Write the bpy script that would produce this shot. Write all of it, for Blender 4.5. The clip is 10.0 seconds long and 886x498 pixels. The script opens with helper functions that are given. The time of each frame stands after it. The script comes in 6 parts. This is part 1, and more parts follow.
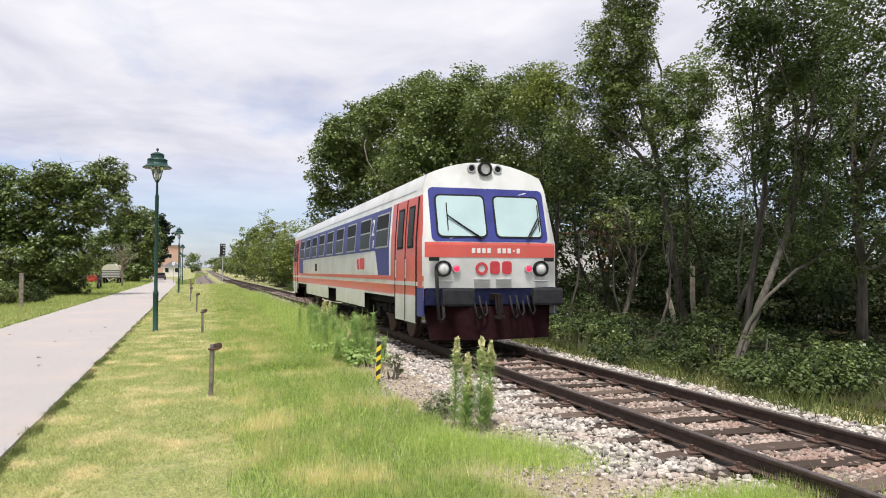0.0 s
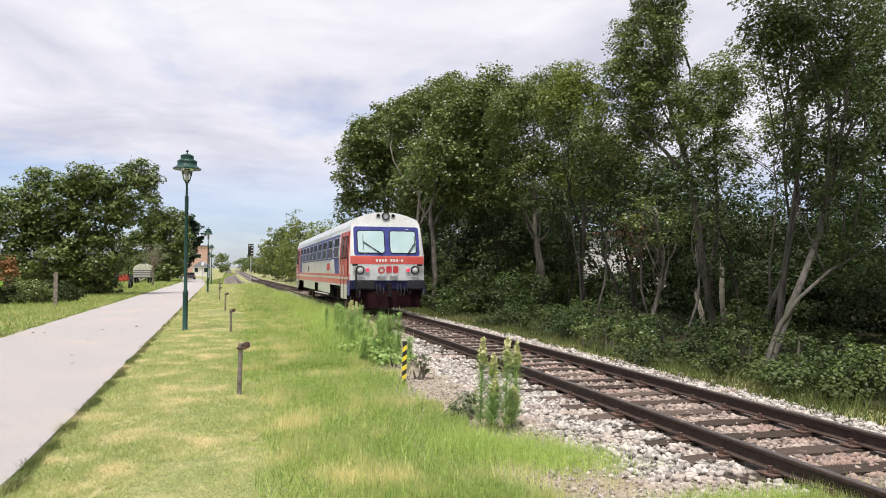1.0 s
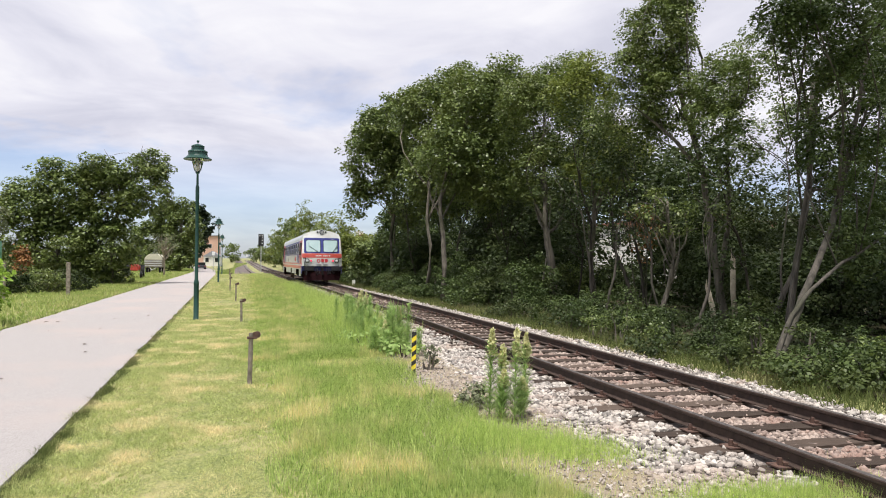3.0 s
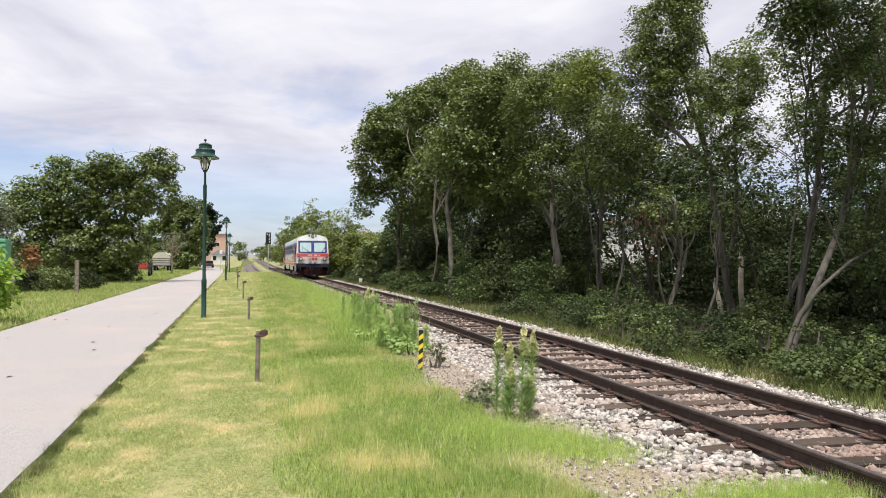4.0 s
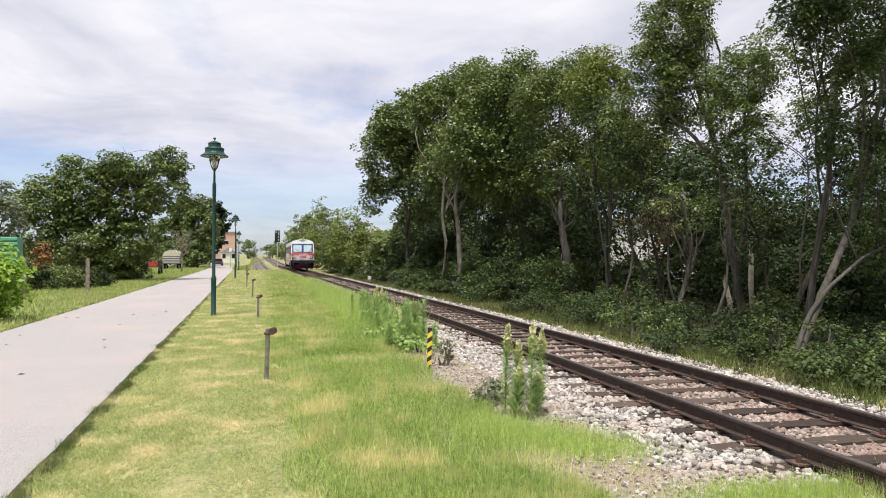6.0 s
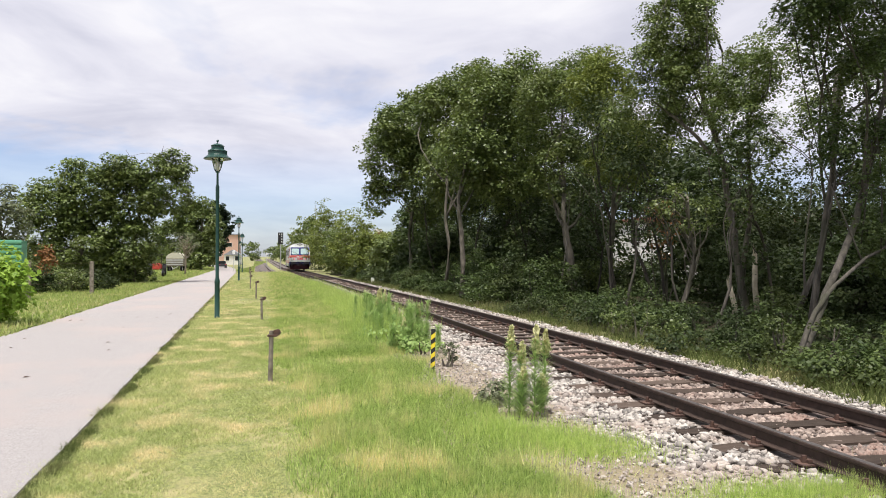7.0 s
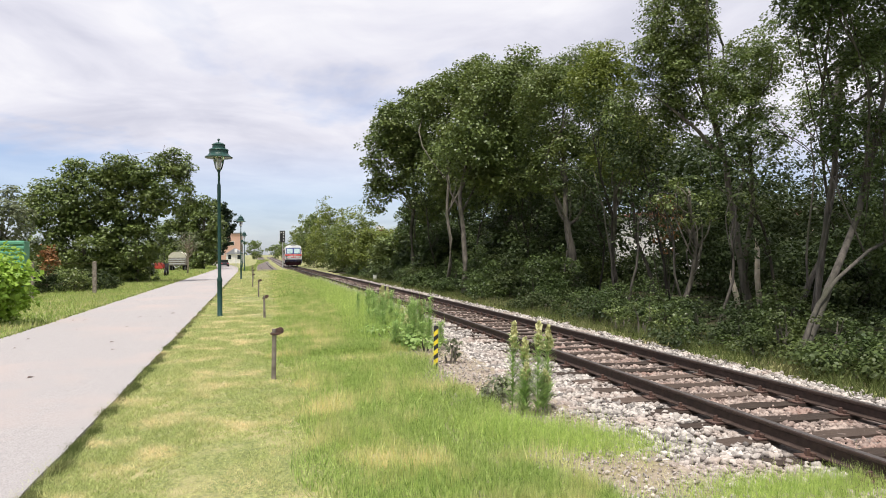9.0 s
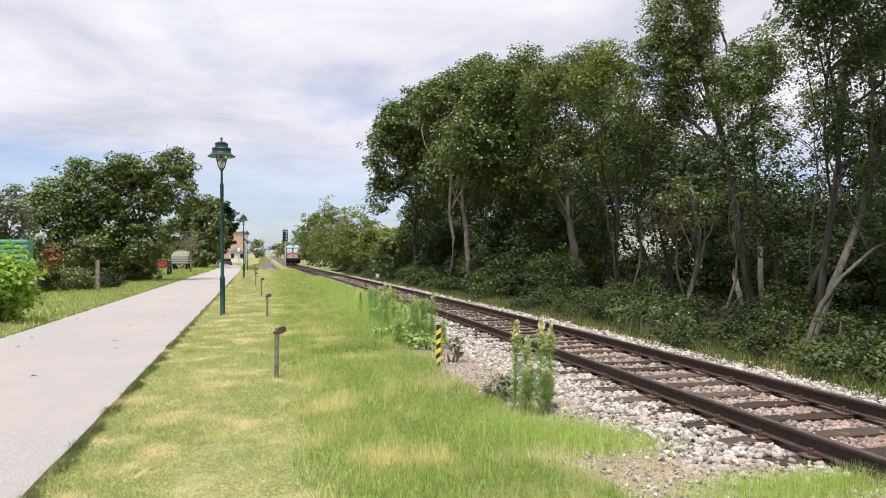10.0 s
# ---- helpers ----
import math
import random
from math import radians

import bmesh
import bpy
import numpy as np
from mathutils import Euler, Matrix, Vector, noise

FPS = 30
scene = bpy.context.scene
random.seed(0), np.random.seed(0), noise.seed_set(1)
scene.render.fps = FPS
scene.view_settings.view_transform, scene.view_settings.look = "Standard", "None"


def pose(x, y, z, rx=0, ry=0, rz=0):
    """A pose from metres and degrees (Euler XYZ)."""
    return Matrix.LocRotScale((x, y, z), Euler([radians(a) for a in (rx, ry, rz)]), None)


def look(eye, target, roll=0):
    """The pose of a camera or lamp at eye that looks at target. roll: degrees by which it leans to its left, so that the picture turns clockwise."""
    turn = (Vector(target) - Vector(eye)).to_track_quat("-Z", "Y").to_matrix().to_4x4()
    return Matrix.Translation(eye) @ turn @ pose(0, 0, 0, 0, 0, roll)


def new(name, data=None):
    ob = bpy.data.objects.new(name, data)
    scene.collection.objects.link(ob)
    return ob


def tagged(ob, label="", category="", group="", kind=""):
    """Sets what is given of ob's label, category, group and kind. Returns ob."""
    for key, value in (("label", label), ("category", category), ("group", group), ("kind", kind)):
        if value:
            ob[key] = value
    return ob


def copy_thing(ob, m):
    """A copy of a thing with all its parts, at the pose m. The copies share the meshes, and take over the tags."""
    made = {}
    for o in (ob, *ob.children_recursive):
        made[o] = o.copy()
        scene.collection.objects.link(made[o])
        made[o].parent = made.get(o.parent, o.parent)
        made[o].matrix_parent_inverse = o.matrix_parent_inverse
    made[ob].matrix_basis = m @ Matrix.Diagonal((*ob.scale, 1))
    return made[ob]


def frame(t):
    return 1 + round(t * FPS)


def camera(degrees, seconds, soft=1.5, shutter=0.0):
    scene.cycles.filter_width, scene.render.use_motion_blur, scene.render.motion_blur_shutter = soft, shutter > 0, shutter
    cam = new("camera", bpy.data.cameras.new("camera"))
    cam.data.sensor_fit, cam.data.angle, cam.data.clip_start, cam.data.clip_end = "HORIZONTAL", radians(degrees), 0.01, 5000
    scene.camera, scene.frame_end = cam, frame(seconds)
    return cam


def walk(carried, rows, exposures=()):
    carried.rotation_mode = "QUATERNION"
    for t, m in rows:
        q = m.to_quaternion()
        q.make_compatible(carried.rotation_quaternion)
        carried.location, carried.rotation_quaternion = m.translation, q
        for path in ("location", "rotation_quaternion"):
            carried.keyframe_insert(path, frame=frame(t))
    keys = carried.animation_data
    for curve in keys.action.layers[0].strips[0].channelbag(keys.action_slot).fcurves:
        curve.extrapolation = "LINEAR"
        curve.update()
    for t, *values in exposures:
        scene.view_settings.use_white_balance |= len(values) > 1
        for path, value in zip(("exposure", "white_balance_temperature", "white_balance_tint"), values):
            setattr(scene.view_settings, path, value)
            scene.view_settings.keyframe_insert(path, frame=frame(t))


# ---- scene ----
EYE = (0.0, 0.0, 1.74)
cam = camera(64.0, 10.0, 1.0)


def aim(yaw, pitch, lean):
    """The camera's pose: degrees to the right of +Y, up, and leaning to its right."""
    return pose(*EYE, 0, 0, -yaw) @ pose(0, 0, 0, 90 + pitch) @ pose(0, 0, 0, 0, 0, -lean)


PATH = [(0.0, 16.57, 1.794, -0.015), (0.1, 16.09, 1.82, -0.03), (0.5, 15.154, 1.821, -0.088), (1.0, 14.474, 1.818, -0.109),
        (1.5, 14.296, 1.725, -0.132), (2.0, 14.192, 1.496, -0.132), (2.5, 13.974, 1.232, -0.233), (4.0, 13.149, 0.917, -0.273),
        (4.5, 12.939, 0.851, -0.286), (5.0, 12.765, 0.763, -0.309), (5.5, 12.593, 0.721, -0.319), (7.0, 12.205, 0.833, 0.052),
        (7.5, 12.281, 0.868, 0.232), (8.0, 12.283, 0.815, 0.373), (8.5, 12.165, 0.678, 0.477), (9.0, 12.047, 0.569, 0.575),
        (9.5, 11.938, 0.503, 0.563), (10.0, 11.84, 0.487, 0.55)]
walk(cam, [(t, aim(a, b, c)) for t, a, b, c in PATH])

# ---- world, sun, exposure ----
SUN_EL, SUN_AZ = 74.0, 205.0          # degrees; azimuth clockwise from +Y
scene.view_settings.exposure = 0.55


def build_world():
    w = bpy.data.worlds.new("overcast_sky")
    scene.world = w
    w.use_nodes = True
    nt = w.node_tree
    nt.nodes.clear()
    N, L = nt.nodes.new, nt.links.new
    out, bg = N("ShaderNodeOutputWorld"), N("ShaderNodeBackground")
    L(bg.outputs[0], out.inputs[0])
    sky = N("ShaderNodeTexSky")
    sky.sky_type, sky.sun_disc = "NISHITA", False
    sky.sun_elevation, sky.sun_rotation = radians(SUN_EL), radians(SUN_AZ)
    skys = N("ShaderNodeVectorMath")
    skys.operation = "SCALE"
    skys.inputs[3].default_value = 0.13
    tint = N("ShaderNodeVectorMath"); tint.operation = "MULTIPLY"
    tint.inputs[1].default_value = (0.86, 0.97, 1.22)
    L(sky.outputs[0], tint.inputs[0])
    L(tint.outputs[0], skys.inputs[0])
    co = N("ShaderNodeTexCoord")
    sep = N("ShaderNodeSeparateXYZ")
    L(co.outputs["Generated"], sep.inputs[0])
    # the direction laid out on a flat cloud deck
    up = N("ShaderNodeMath"); up.operation = "MAXIMUM"; up.inputs[1].default_value = 0.0
    L(sep.outputs[2], up.inputs[0])
    den = N("ShaderNodeMath"); den.operation = "ADD"; den.inputs[1].default_value = 0.14
    L(up.outputs[0], den.inputs[0])
    dx = N("ShaderNodeMath"); dx.operation = "DIVIDE"
    dy = N("ShaderNodeMath"); dy.operation = "DIVIDE"
    L(sep.outputs[0], dx.inputs[0]); L(den.outputs[0], dx.inputs[1])
    L(sep.outputs[1], dy.inputs[0]); L(den.outputs[0], dy.inputs[1])
    comb = N("ShaderNodeCombineXYZ")
    L(dx.outputs[0], comb.inputs[0]); L(dy.outputs[0], comb.inputs[1])
    def cloud(scale, detail, dist, off):
        mp = N("ShaderNodeMapping"); mp.inputs["Location"].default_value = off
        L(comb.outputs[0], mp.inputs[0])
        n = N("ShaderNodeTexNoise")
        n.inputs["Scale"].default_value, n.inputs["Detail"].default_value = scale, detail
        n.inputs["Roughness"].default_value, n.inputs["Distortion"].default_value = 0.55, dist
        L(mp.outputs[0], n.inputs["Vector"])
        return n.outputs[0]
    shade = N("ShaderNodeValToRGB")
    e = shade.color_ramp.elements
    e[0].position, e[0].color = 0.34, (0.64, 0.645, 0.755, 1)
    e[1].position, e[1].color = 0.60, (0.925, 0.915, 0.965, 1)
    m = shade.color_ramp.elements.new(0.48); m.color = (0.80, 0.795, 0.885, 1)
    coarse = N("ShaderNodeMath"); coarse.operation = "MULTIPLY"; coarse.inputs[1].default_value = 0.7
    L(cloud(1.0, 8, 0.9, (3.1, 0.4, 0)), coarse.inputs[0])
    fine = N("ShaderNodeMath"); fine.operation = "MULTIPLY_ADD"; fine.inputs[1].default_value = 0.3
    L(cloud(2.6, 7, 0.8, (0.7, 2.4, 0)), fine.inputs[0]); L(coarse.outputs[0], fine.inputs[2])
    L(fine.outputs[0], shade.inputs[0])
    cover = N("ShaderNodeValToRGB")
    e = cover.color_ramp.elements
    e[0].position, e[0].color = 0.27, (0, 0, 0, 1)
    e[1].position, e[1].color = 0.44, (1, 1, 1, 1)
    L(cloud(0.62, 6, 0.4, (1.2, 5.3, 0)), cover.inputs[0])
    # a clear, hazy pale blue band low over the horizon
    band = N("ShaderNodeMapRange")
    band.inputs[1].default_value, band.inputs[2].default_value = 0.03, 0.16
    L(sep.outputs[2], band.inputs[0])
    lim = N("ShaderNodeMath"); lim.operation = "MULTIPLY"
    L(cover.outputs[0], lim.inputs[0]); L(band.outputs[0], lim.inputs[1])
    mulc = N("ShaderNodeMath"); mulc.operation = "MAXIMUM"
    mulc.inputs[1].default_value = 0.35
    L(lim.outputs[0], mulc.inputs[0])
    mix = N("ShaderNodeMix"); mix.data_type = "RGBA"
    L(mulc.outputs[0], mix.inputs[0]); L(skys.outputs[0], mix.inputs[6]); L(shade.outputs[0], mix.inputs[7])
    L(mix.outputs[2], bg.inputs[0])
    bg.inputs[1].default_value = 0.70


build_world()
sun_data = bpy.data.lights.new("sun", "SUN")
sun_data.energy, sun_data.angle, sun_data.color = 3.6, radians(14), (1.0, 0.96, 0.9)
sun = new("sun", sun_data)
_a, _e = radians(SUN_AZ), radians(SUN_EL)
sun.matrix_basis = look((math.sin(_a) * math.cos(_e) * 50, math.cos(_a) * math.cos(_e) * 50, math.sin(_e) * 50), (0, 0, 0))

# ---- materials ----


def rgba(c):
    return (c[0], c[1], c[2], 1.0)


def surface(name, c1, c2, scale=8.0, rough=0.8, bump=0.0, bump_scale=60.0, c3=None, big=0.4, metal=0.0, per=None, coat=0.0, sub=None, spec=0.5, stretch=None, share=0.65, spread=0.2):
    """A mottled material: c1 to c2 by fine noise, toward c3 by large noise; per 'island' or 'object' adds a random shift."""
    m = bpy.data.materials.new(name)
    m.use_nodes = True
    nt = m.node_tree
    N, L = nt.nodes.new, nt.links.new
    b = nt.nodes["Principled BSDF"]
    b.inputs["Metallic"].default_value = metal
    b.inputs["Coat Weight"].default_value = coat
    b.inputs["Specular IOR Level"].default_value = spec
    geo = N("ShaderNodeNewGeometry")
    tc = N("ShaderNodeTexCoord")
    vec = tc.outputs["Object"]
    if stretch:
        mp = N("ShaderNodeMapping")
        mp.inputs["Scale"].default_value = stretch
        L(vec, mp.inputs[0])
        vec = mp.outputs[0]
    n1 = N("ShaderNodeTexNoise")
    n1.inputs["Scale"].default_value, n1.inputs["Detail"].default_value = scale, 6
    L(vec, n1.inputs["Vector"])
    r1 = N("ShaderNodeMapRange")
    r1.inputs[1].default_value, r1.inputs[2].default_value = 0.5 - spread, 0.5 + spread
    L(n1.outputs[0], r1.inputs[0])
    fac = r1.outputs[0]
    if per:
        rnd = geo.outputs["Random Per Island"] if per == "island" else N("ShaderNodeObjectInfo").outputs["Random"]
        av = N("ShaderNodeMath"); av.operation = "MULTIPLY_ADD"
        av.inputs[1].default_value = 1.0 - share
        L(fac, av.inputs[0])
        h = N("ShaderNodeMath"); h.operation = "MULTIPLY"; h.inputs[1].default_value = share
        L(rnd, h.inputs[0]); L(h.outputs[0], av.inputs[2])
        fac = av.outputs[0]
    mx = N("ShaderNodeMix"); mx.data_type = "RGBA"
    L(fac, mx.inputs[0])
    mx.inputs[6].default_value, mx.inputs[7].default_value = rgba(c1), rgba(c2)
    col = mx.outputs[2]
    if c3:
        n2 = N("ShaderNodeTexNoise")
        n2.inputs["Scale"].default_value, n2.inputs["Detail"].default_value, n2.inputs["Roughness"].default_value = big, 7, 0.62
        L(geo.outputs["Position"], n2.inputs["Vector"])
        r2 = N("ShaderNodeMapRange")
        r2.inputs[1].default_value, r2.inputs[2].default_value = 0.485, 0.63
        L(n2.outputs[0], r2.inputs[0])
        m2 = N("ShaderNodeMix"); m2.data_type = "RGBA"
        share2 = r2.outputs[0]
        if per:
            # single pieces keep their own tone inside a patch
            sc = N("ShaderNodeMath"); sc.operation = "MULTIPLY"; sc.inputs[1].default_value = 7.31
            fr = N("ShaderNodeMath"); fr.operation = "FRACT"
            lo = N("ShaderNodeMapRange"); lo.inputs[3].default_value = 0.45
            mu = N("ShaderNodeMath"); mu.operation = "MULTIPLY"
            L(rnd, sc.inputs[0]); L(sc.outputs[0], fr.inputs[0]); L(fr.outputs[0], lo.inputs[0])
            L(lo.outputs[0], mu.inputs[0]); L(share2, mu.inputs[1])
            share2 = mu.outputs[0]
        L(share2, m2.inputs[0]); L(col, m2.inputs[6])
        m2.inputs[7].default_value = rgba(c3)
        col = m2.outputs[2]
    L(col, b.inputs["Base Color"])
    rr = N("ShaderNodeMapRange")
    rr.inputs[3].default_value, rr.inputs[4].default_value = max(0.02, rough - 0.1), min(1.0, rough + 0.1)
    L(n1.outputs[0], rr.inputs[0]); L(rr.outputs[0], b.inputs["Roughness"])
    if bump:
        n3 = N("ShaderNodeTexNoise")
        n3.inputs["Scale"].default_value, n3.inputs["Detail"].default_value = bump_scale, 5
        L(vec, n3.inputs["Vector"])
        bp = N("ShaderNodeBump")
        bp.inputs["Strength"].default_value, bp.inputs["Distance"].default_value = bump, 0.01
        L(n3.outputs[0], bp.inputs["Height"]); L(bp.outputs[0], b.inputs["Normal"])
    if sub:
        tr = N("ShaderNodeBsdfTranslucent")
        ms = N("ShaderNodeMixShader"); ms.inputs[0].default_value = sub
        L(col, tr.inputs[0]); L(b.outputs[0], ms.inputs[1]); L(tr.outputs[0], ms.inputs[2])
        L(ms.outputs[0], nt.nodes["Material Output"].inputs[0])
    return m


def glow(name, colour, strength):
    m = bpy.data.materials.new(name)
    m.use_nodes = True
    b = m.node_tree.nodes["Principled BSDF"]
    b.inputs["Base Color"].default_value = rgba(colour)
    b.inputs["Emission Color"].default_value = rgba(colour)
    b.inputs["Emission Strength"].default_value = strength
    b.inputs["Roughness"].default_value = 0.2
    return m


def glass(name, colour, rough=0.03, trans=1.0):
    m = bpy.data.materials.new(name)
    m.use_nodes = True
    b = m.node_tree.nodes["Principled BSDF"]
    b.inputs["Base Color"].default_value = rgba(colour)
    b.inputs["Transmission Weight"].default_value = trans
    b.inputs["Roughness"].default_value = rough
    b.inputs["IOR"].default_value = 1.45
    return m


M = {}
M["soil"] = surface("soil_and_turf", (0.10, 0.12, 0.035), (0.28, 0.29, 0.10), 30, 0.95, 0.8, 90, (0.36, 0.31, 0.15), 0.9, spread=0.12)
M["asphalt"] = surface("worn_pale_asphalt", (0.25, 0.232, 0.228), (0.40, 0.372, 0.362), 70, 0.9, 0.7, 160, (0.37, 0.315, 0.295), 0.3, spread=0.14)
M["ballast_bed"] = surface("ballast_bed", (0.05, 0.042, 0.038), (0.22, 0.19, 0.17), 26, 0.95, 1.0, 40, (0.12, 0.08, 0.065), 0.6)
M["stone"] = surface("ballast_stone", (0.05, 0.045, 0.042), (0.66, 0.60, 0.54), 14, 0.9, 0.6, 60, (0.36, 0.285, 0.24), 0.9, per="island", share=0.75)
M["gravel"] = surface("gravel_dirt", (0.19, 0.15, 0.11), (0.37, 0.31, 0.245), 22, 0.95, 0.9, 70, (0.25, 0.21, 0.12), 1.4)
M["rail"] = surface("rusty_rail", (0.036, 0.024, 0.019), (0.075, 0.050, 0.040), 14, 0.7, 0.3, 80, metal=0.1, spec=0.3)
M["rail_head"] = surface("worn_rail_head", (0.10, 0.085, 0.08), (0.20, 0.18, 0.17), 30, 0.45, metal=0.6)
M["sleeper"] = surface("weathered_sleeper", (0.018, 0.013, 0.010), (0.135, 0.10, 0.08), 5, 0.95, 1.0, 14, per="object", stretch=(0.5, 7, 7), spec=0.2)
M["lawn"] = surface("lawn_blades", (0.125, 0.18, 0.04), (0.75, 0.79, 0.345), 45, 0.8, 0, c3=(0.92, 0.76, 0.47), big=1.2, per="island", sub=0.45, spec=0.2, share=0.6, spread=0.13)
M["tall"] = surface("tall_grass_blades", (0.10, 0.19, 0.03), (0.70, 0.83, 0.28), 20, 0.75, 0, c3=(0.95, 0.80, 0.45), big=0.95, per="island", sub=0.5, spec=0.2, share=0.45, spread=0.11)
M["verge"] = surface("verge_grass_blades", (0.13, 0.21, 0.045), (0.48, 0.57, 0.18), 8, 0.8, 0, c3=(0.60, 0.55, 0.27), big=0.6, per="island", sub=0.4, spec=0.2, share=0.5)
# dark fringe weeds; by the wood the same tone stands for shade
M["verge_dark"] = surface("dark_and_shade_toned_weeds", (0.06, 0.085, 0.024), (0.18, 0.21, 0.07), 3, 0.8, 0, c3=(0.30, 0.27, 0.14), big=0.6, per="island", sub=0.3, spec=0.2)
# litter colour taken near black to hold the shade under the trees
M["litter"] = surface("shade_darkened_litter", (0.025, 0.022, 0.014), (0.07, 0.06, 0.035), 8, 0.95, 0.8, 50, (0.03, 0.04, 0.016), 0.5, spec=0.1)
M["lush"] = surface("lush_grass_blades", (0.20, 0.34, 0.05), (0.84, 0.95, 0.34), 22, 0.75, 0, per="island", sub=0.55, spec=0.2, share=0.5, spread=0.12)
M["leaf"] = surface("maple_leaves", (0.019, 0.043, 0.011), (0.245, 0.312, 0.082), 2.2, 0.45, 0, c3=(0.13, 0.155, 0.036), big=0.5, per="island", sub=0.26, spec=0.5, share=0.4)
# dark leaves: fence shrubs, and the wood's shade put into leaf colour
M["leaf_dark"] = surface("dark_and_shade_toned_leaves", (0.014, 0.028, 0.008), (0.066, 0.094, 0.026), 2, 0.55, 0, c3=(0.055, 0.07, 0.019), big=0.5, per="island", sub=0.25, spec=0.3, share=0.4)
M["leaf_bright"] = surface("bright_maple_leaves", (0.055, 0.09, 0.017), (0.29, 0.33, 0.07), 2.2, 0.45, 0, per="island", sub=0.3, spec=0.4, share=0.4)
# leaf colour with half shade mixed in, for the wood's near side
M["leaf_half_shade"] = surface("half_shade_toned_leaves", (0.017, 0.036, 0.010), (0.118, 0.165, 0.046), 2.2, 0.5, 0, c3=(0.09, 0.11, 0.03), big=0.5, per="island", sub=0.26, spec=0.3, share=0.4)
M["leaf_light"] = surface("light_leaves", (0.15, 0.26, 0.03), (0.38, 0.54, 0.08), 2, 0.55, 0, per="island", sub=0.35, spec=0.3, share=0.4)
M["leaf_grey"] = surface("grey_willow_leaves", (0.09, 0.11, 0.055), (0.22, 0.24, 0.14), 2, 0.6, 0, per="island", sub=0.25, spec=0.3, share=0.4)
M["leaf_conifer"] = surface("conifer_needles", (0.012, 0.026, 0.014), (0.04, 0.06, 0.03), 2, 0.7, 0, per="island", spec=0.2, share=0.4)
M["leaf_rust"] = surface("rusty_dry_leaves", (0.16, 0.07, 0.03), (0.34, 0.17, 0.07), 2, 0.7, 0, per="island", spec=0.2)
M["weed"] = surface("weed_leaves", (0.20, 0.32, 0.09), (0.52, 0.66, 0.26), 2, 0.7, 0, per="island", sub=0.45, spec=0.2)
M["weed_flower"] = surface("weed_flower_heads", (0.44, 0.46, 0.20), (0.78, 0.74, 0.44), 4, 0.8, 0, per="island", sub=0.3, spec=0.2)
M["bark"] = surface("grey_bark", (0.045, 0.038, 0.031), (0.21, 0.185, 0.15), 6, 0.95, 1.0, 16, (0.06, 0.06, 0.035), 0.7, stretch=(2, 2, 0.35))
# brown bark darkened to stand for half shade at the wood's edge
M["bark_half_shade"] = surface("half_shade_toned_bark", (0.03, 0.026, 0.021), (0.12, 0.105, 0.088), 6, 0.95, 1.0, 16, (0.05, 0.05, 0.03), 0.7, stretch=(2, 2, 0.35))
M["stone_rust"] = surface("rust_stained_stone", (0.07, 0.052, 0.046), (0.50, 0.40, 0.34), 14, 0.9, 0.6, 60, (0.27, 0.17, 0.135), 1.0, per="island")
# bark colour lowered further for stems in full shade
M["bark_shade"] = surface("shade_toned_bark", (0.025, 0.022, 0.018), (0.08, 0.07, 0.058), 6, 0.95, 1.0, 16, stretch=(2, 2, 0.35), spec=0.2)
M["bark_pale"] = surface("pale_broken_wood", (0.35, 0.29, 0.21), (0.55, 0.48, 0.38), 6, 0.9, 0.6, 20)
M["twig"] = surface("dry_twigs", (0.20, 0.16, 0.12), (0.36, 0.31, 0.25), 6, 0.9)
M["lamp_green"] = surface("dark_green_lamp_paint", (0.010, 0.042, 0.034), (0.018, 0.062, 0.05), 12, 0.4, 0.1, 40, spec=0.35)
M["lamp_glass"] = glass("lamp_glass", (0.92, 0.92, 0.88), 0.12)
M["post_wood"] = surface("weathered_post_wood", (0.12, 0.10, 0.08), (0.30, 0.26, 0.22), 10, 0.9, 0.6, 40)
M["rust"] = surface("rusty_iron", (0.05, 0.03, 0.025), (0.13, 0.07, 0.05), 18, 0.8, 0.4, 60)
M["yellow"] = surface("yellow_paint", (0.78, 0.60, 0.02), (0.85, 0.68, 0.05), 15, 0.5)
M["black"] = surface("black_paint", (0.015, 0.015, 0.015), (0.03, 0.03, 0.03), 15, 0.5)
M["t_white"] = surface("railcar_ivory_paint", (0.58, 0.59, 0.58), (0.68, 0.69, 0.68), 2.0, 0.32, c3=(0.53, 0.53, 0.51), big=0.9, coat=0.3)
M["t_red"] = surface("railcar_red_paint", (0.62, 0.085, 0.070), (0.70, 0.12, 0.095), 2.0, 0.34, c3=(0.58, 0.12, 0.095), big=0.9, coat=0.3)
M["t_blue"] = surface("railcar_blue_paint", (0.036, 0.042, 0.19), (0.052, 0.062, 0.25), 2.0, 0.4, coat=0.04, spec=0.25)
M["t_beam"] = surface("dark_blue_beam_paint", (0.008, 0.010, 0.035), (0.022, 0.026, 0.075), 6, 0.7, spec=0.15)
M["t_roof"] = surface("railcar_grey_roof", (0.50, 0.50, 0.48), (0.62, 0.62, 0.60), 3.0, 0.5, c3=(0.42, 0.42, 0.41), big=0.8)
M["t_under"] = surface("grimy_underframe", (0.008, 0.007, 0.007), (0.028, 0.024, 0.022), 8, 0.85, 0.4, 30, spec=0.1)
# dark red paint, lowered to near black for the shade under the cab
M["t_plough"] = surface("shade_darkened_red_plough", (0.010, 0.003, 0.004), (0.024, 0.007, 0.009), 8, 0.8, 0.2, 30, spec=0.08)
M["t_buffer"] = surface("dark_grey_buffer", (0.018, 0.018, 0.021), (0.035, 0.035, 0.04), 9, 0.65, spec=0.2)
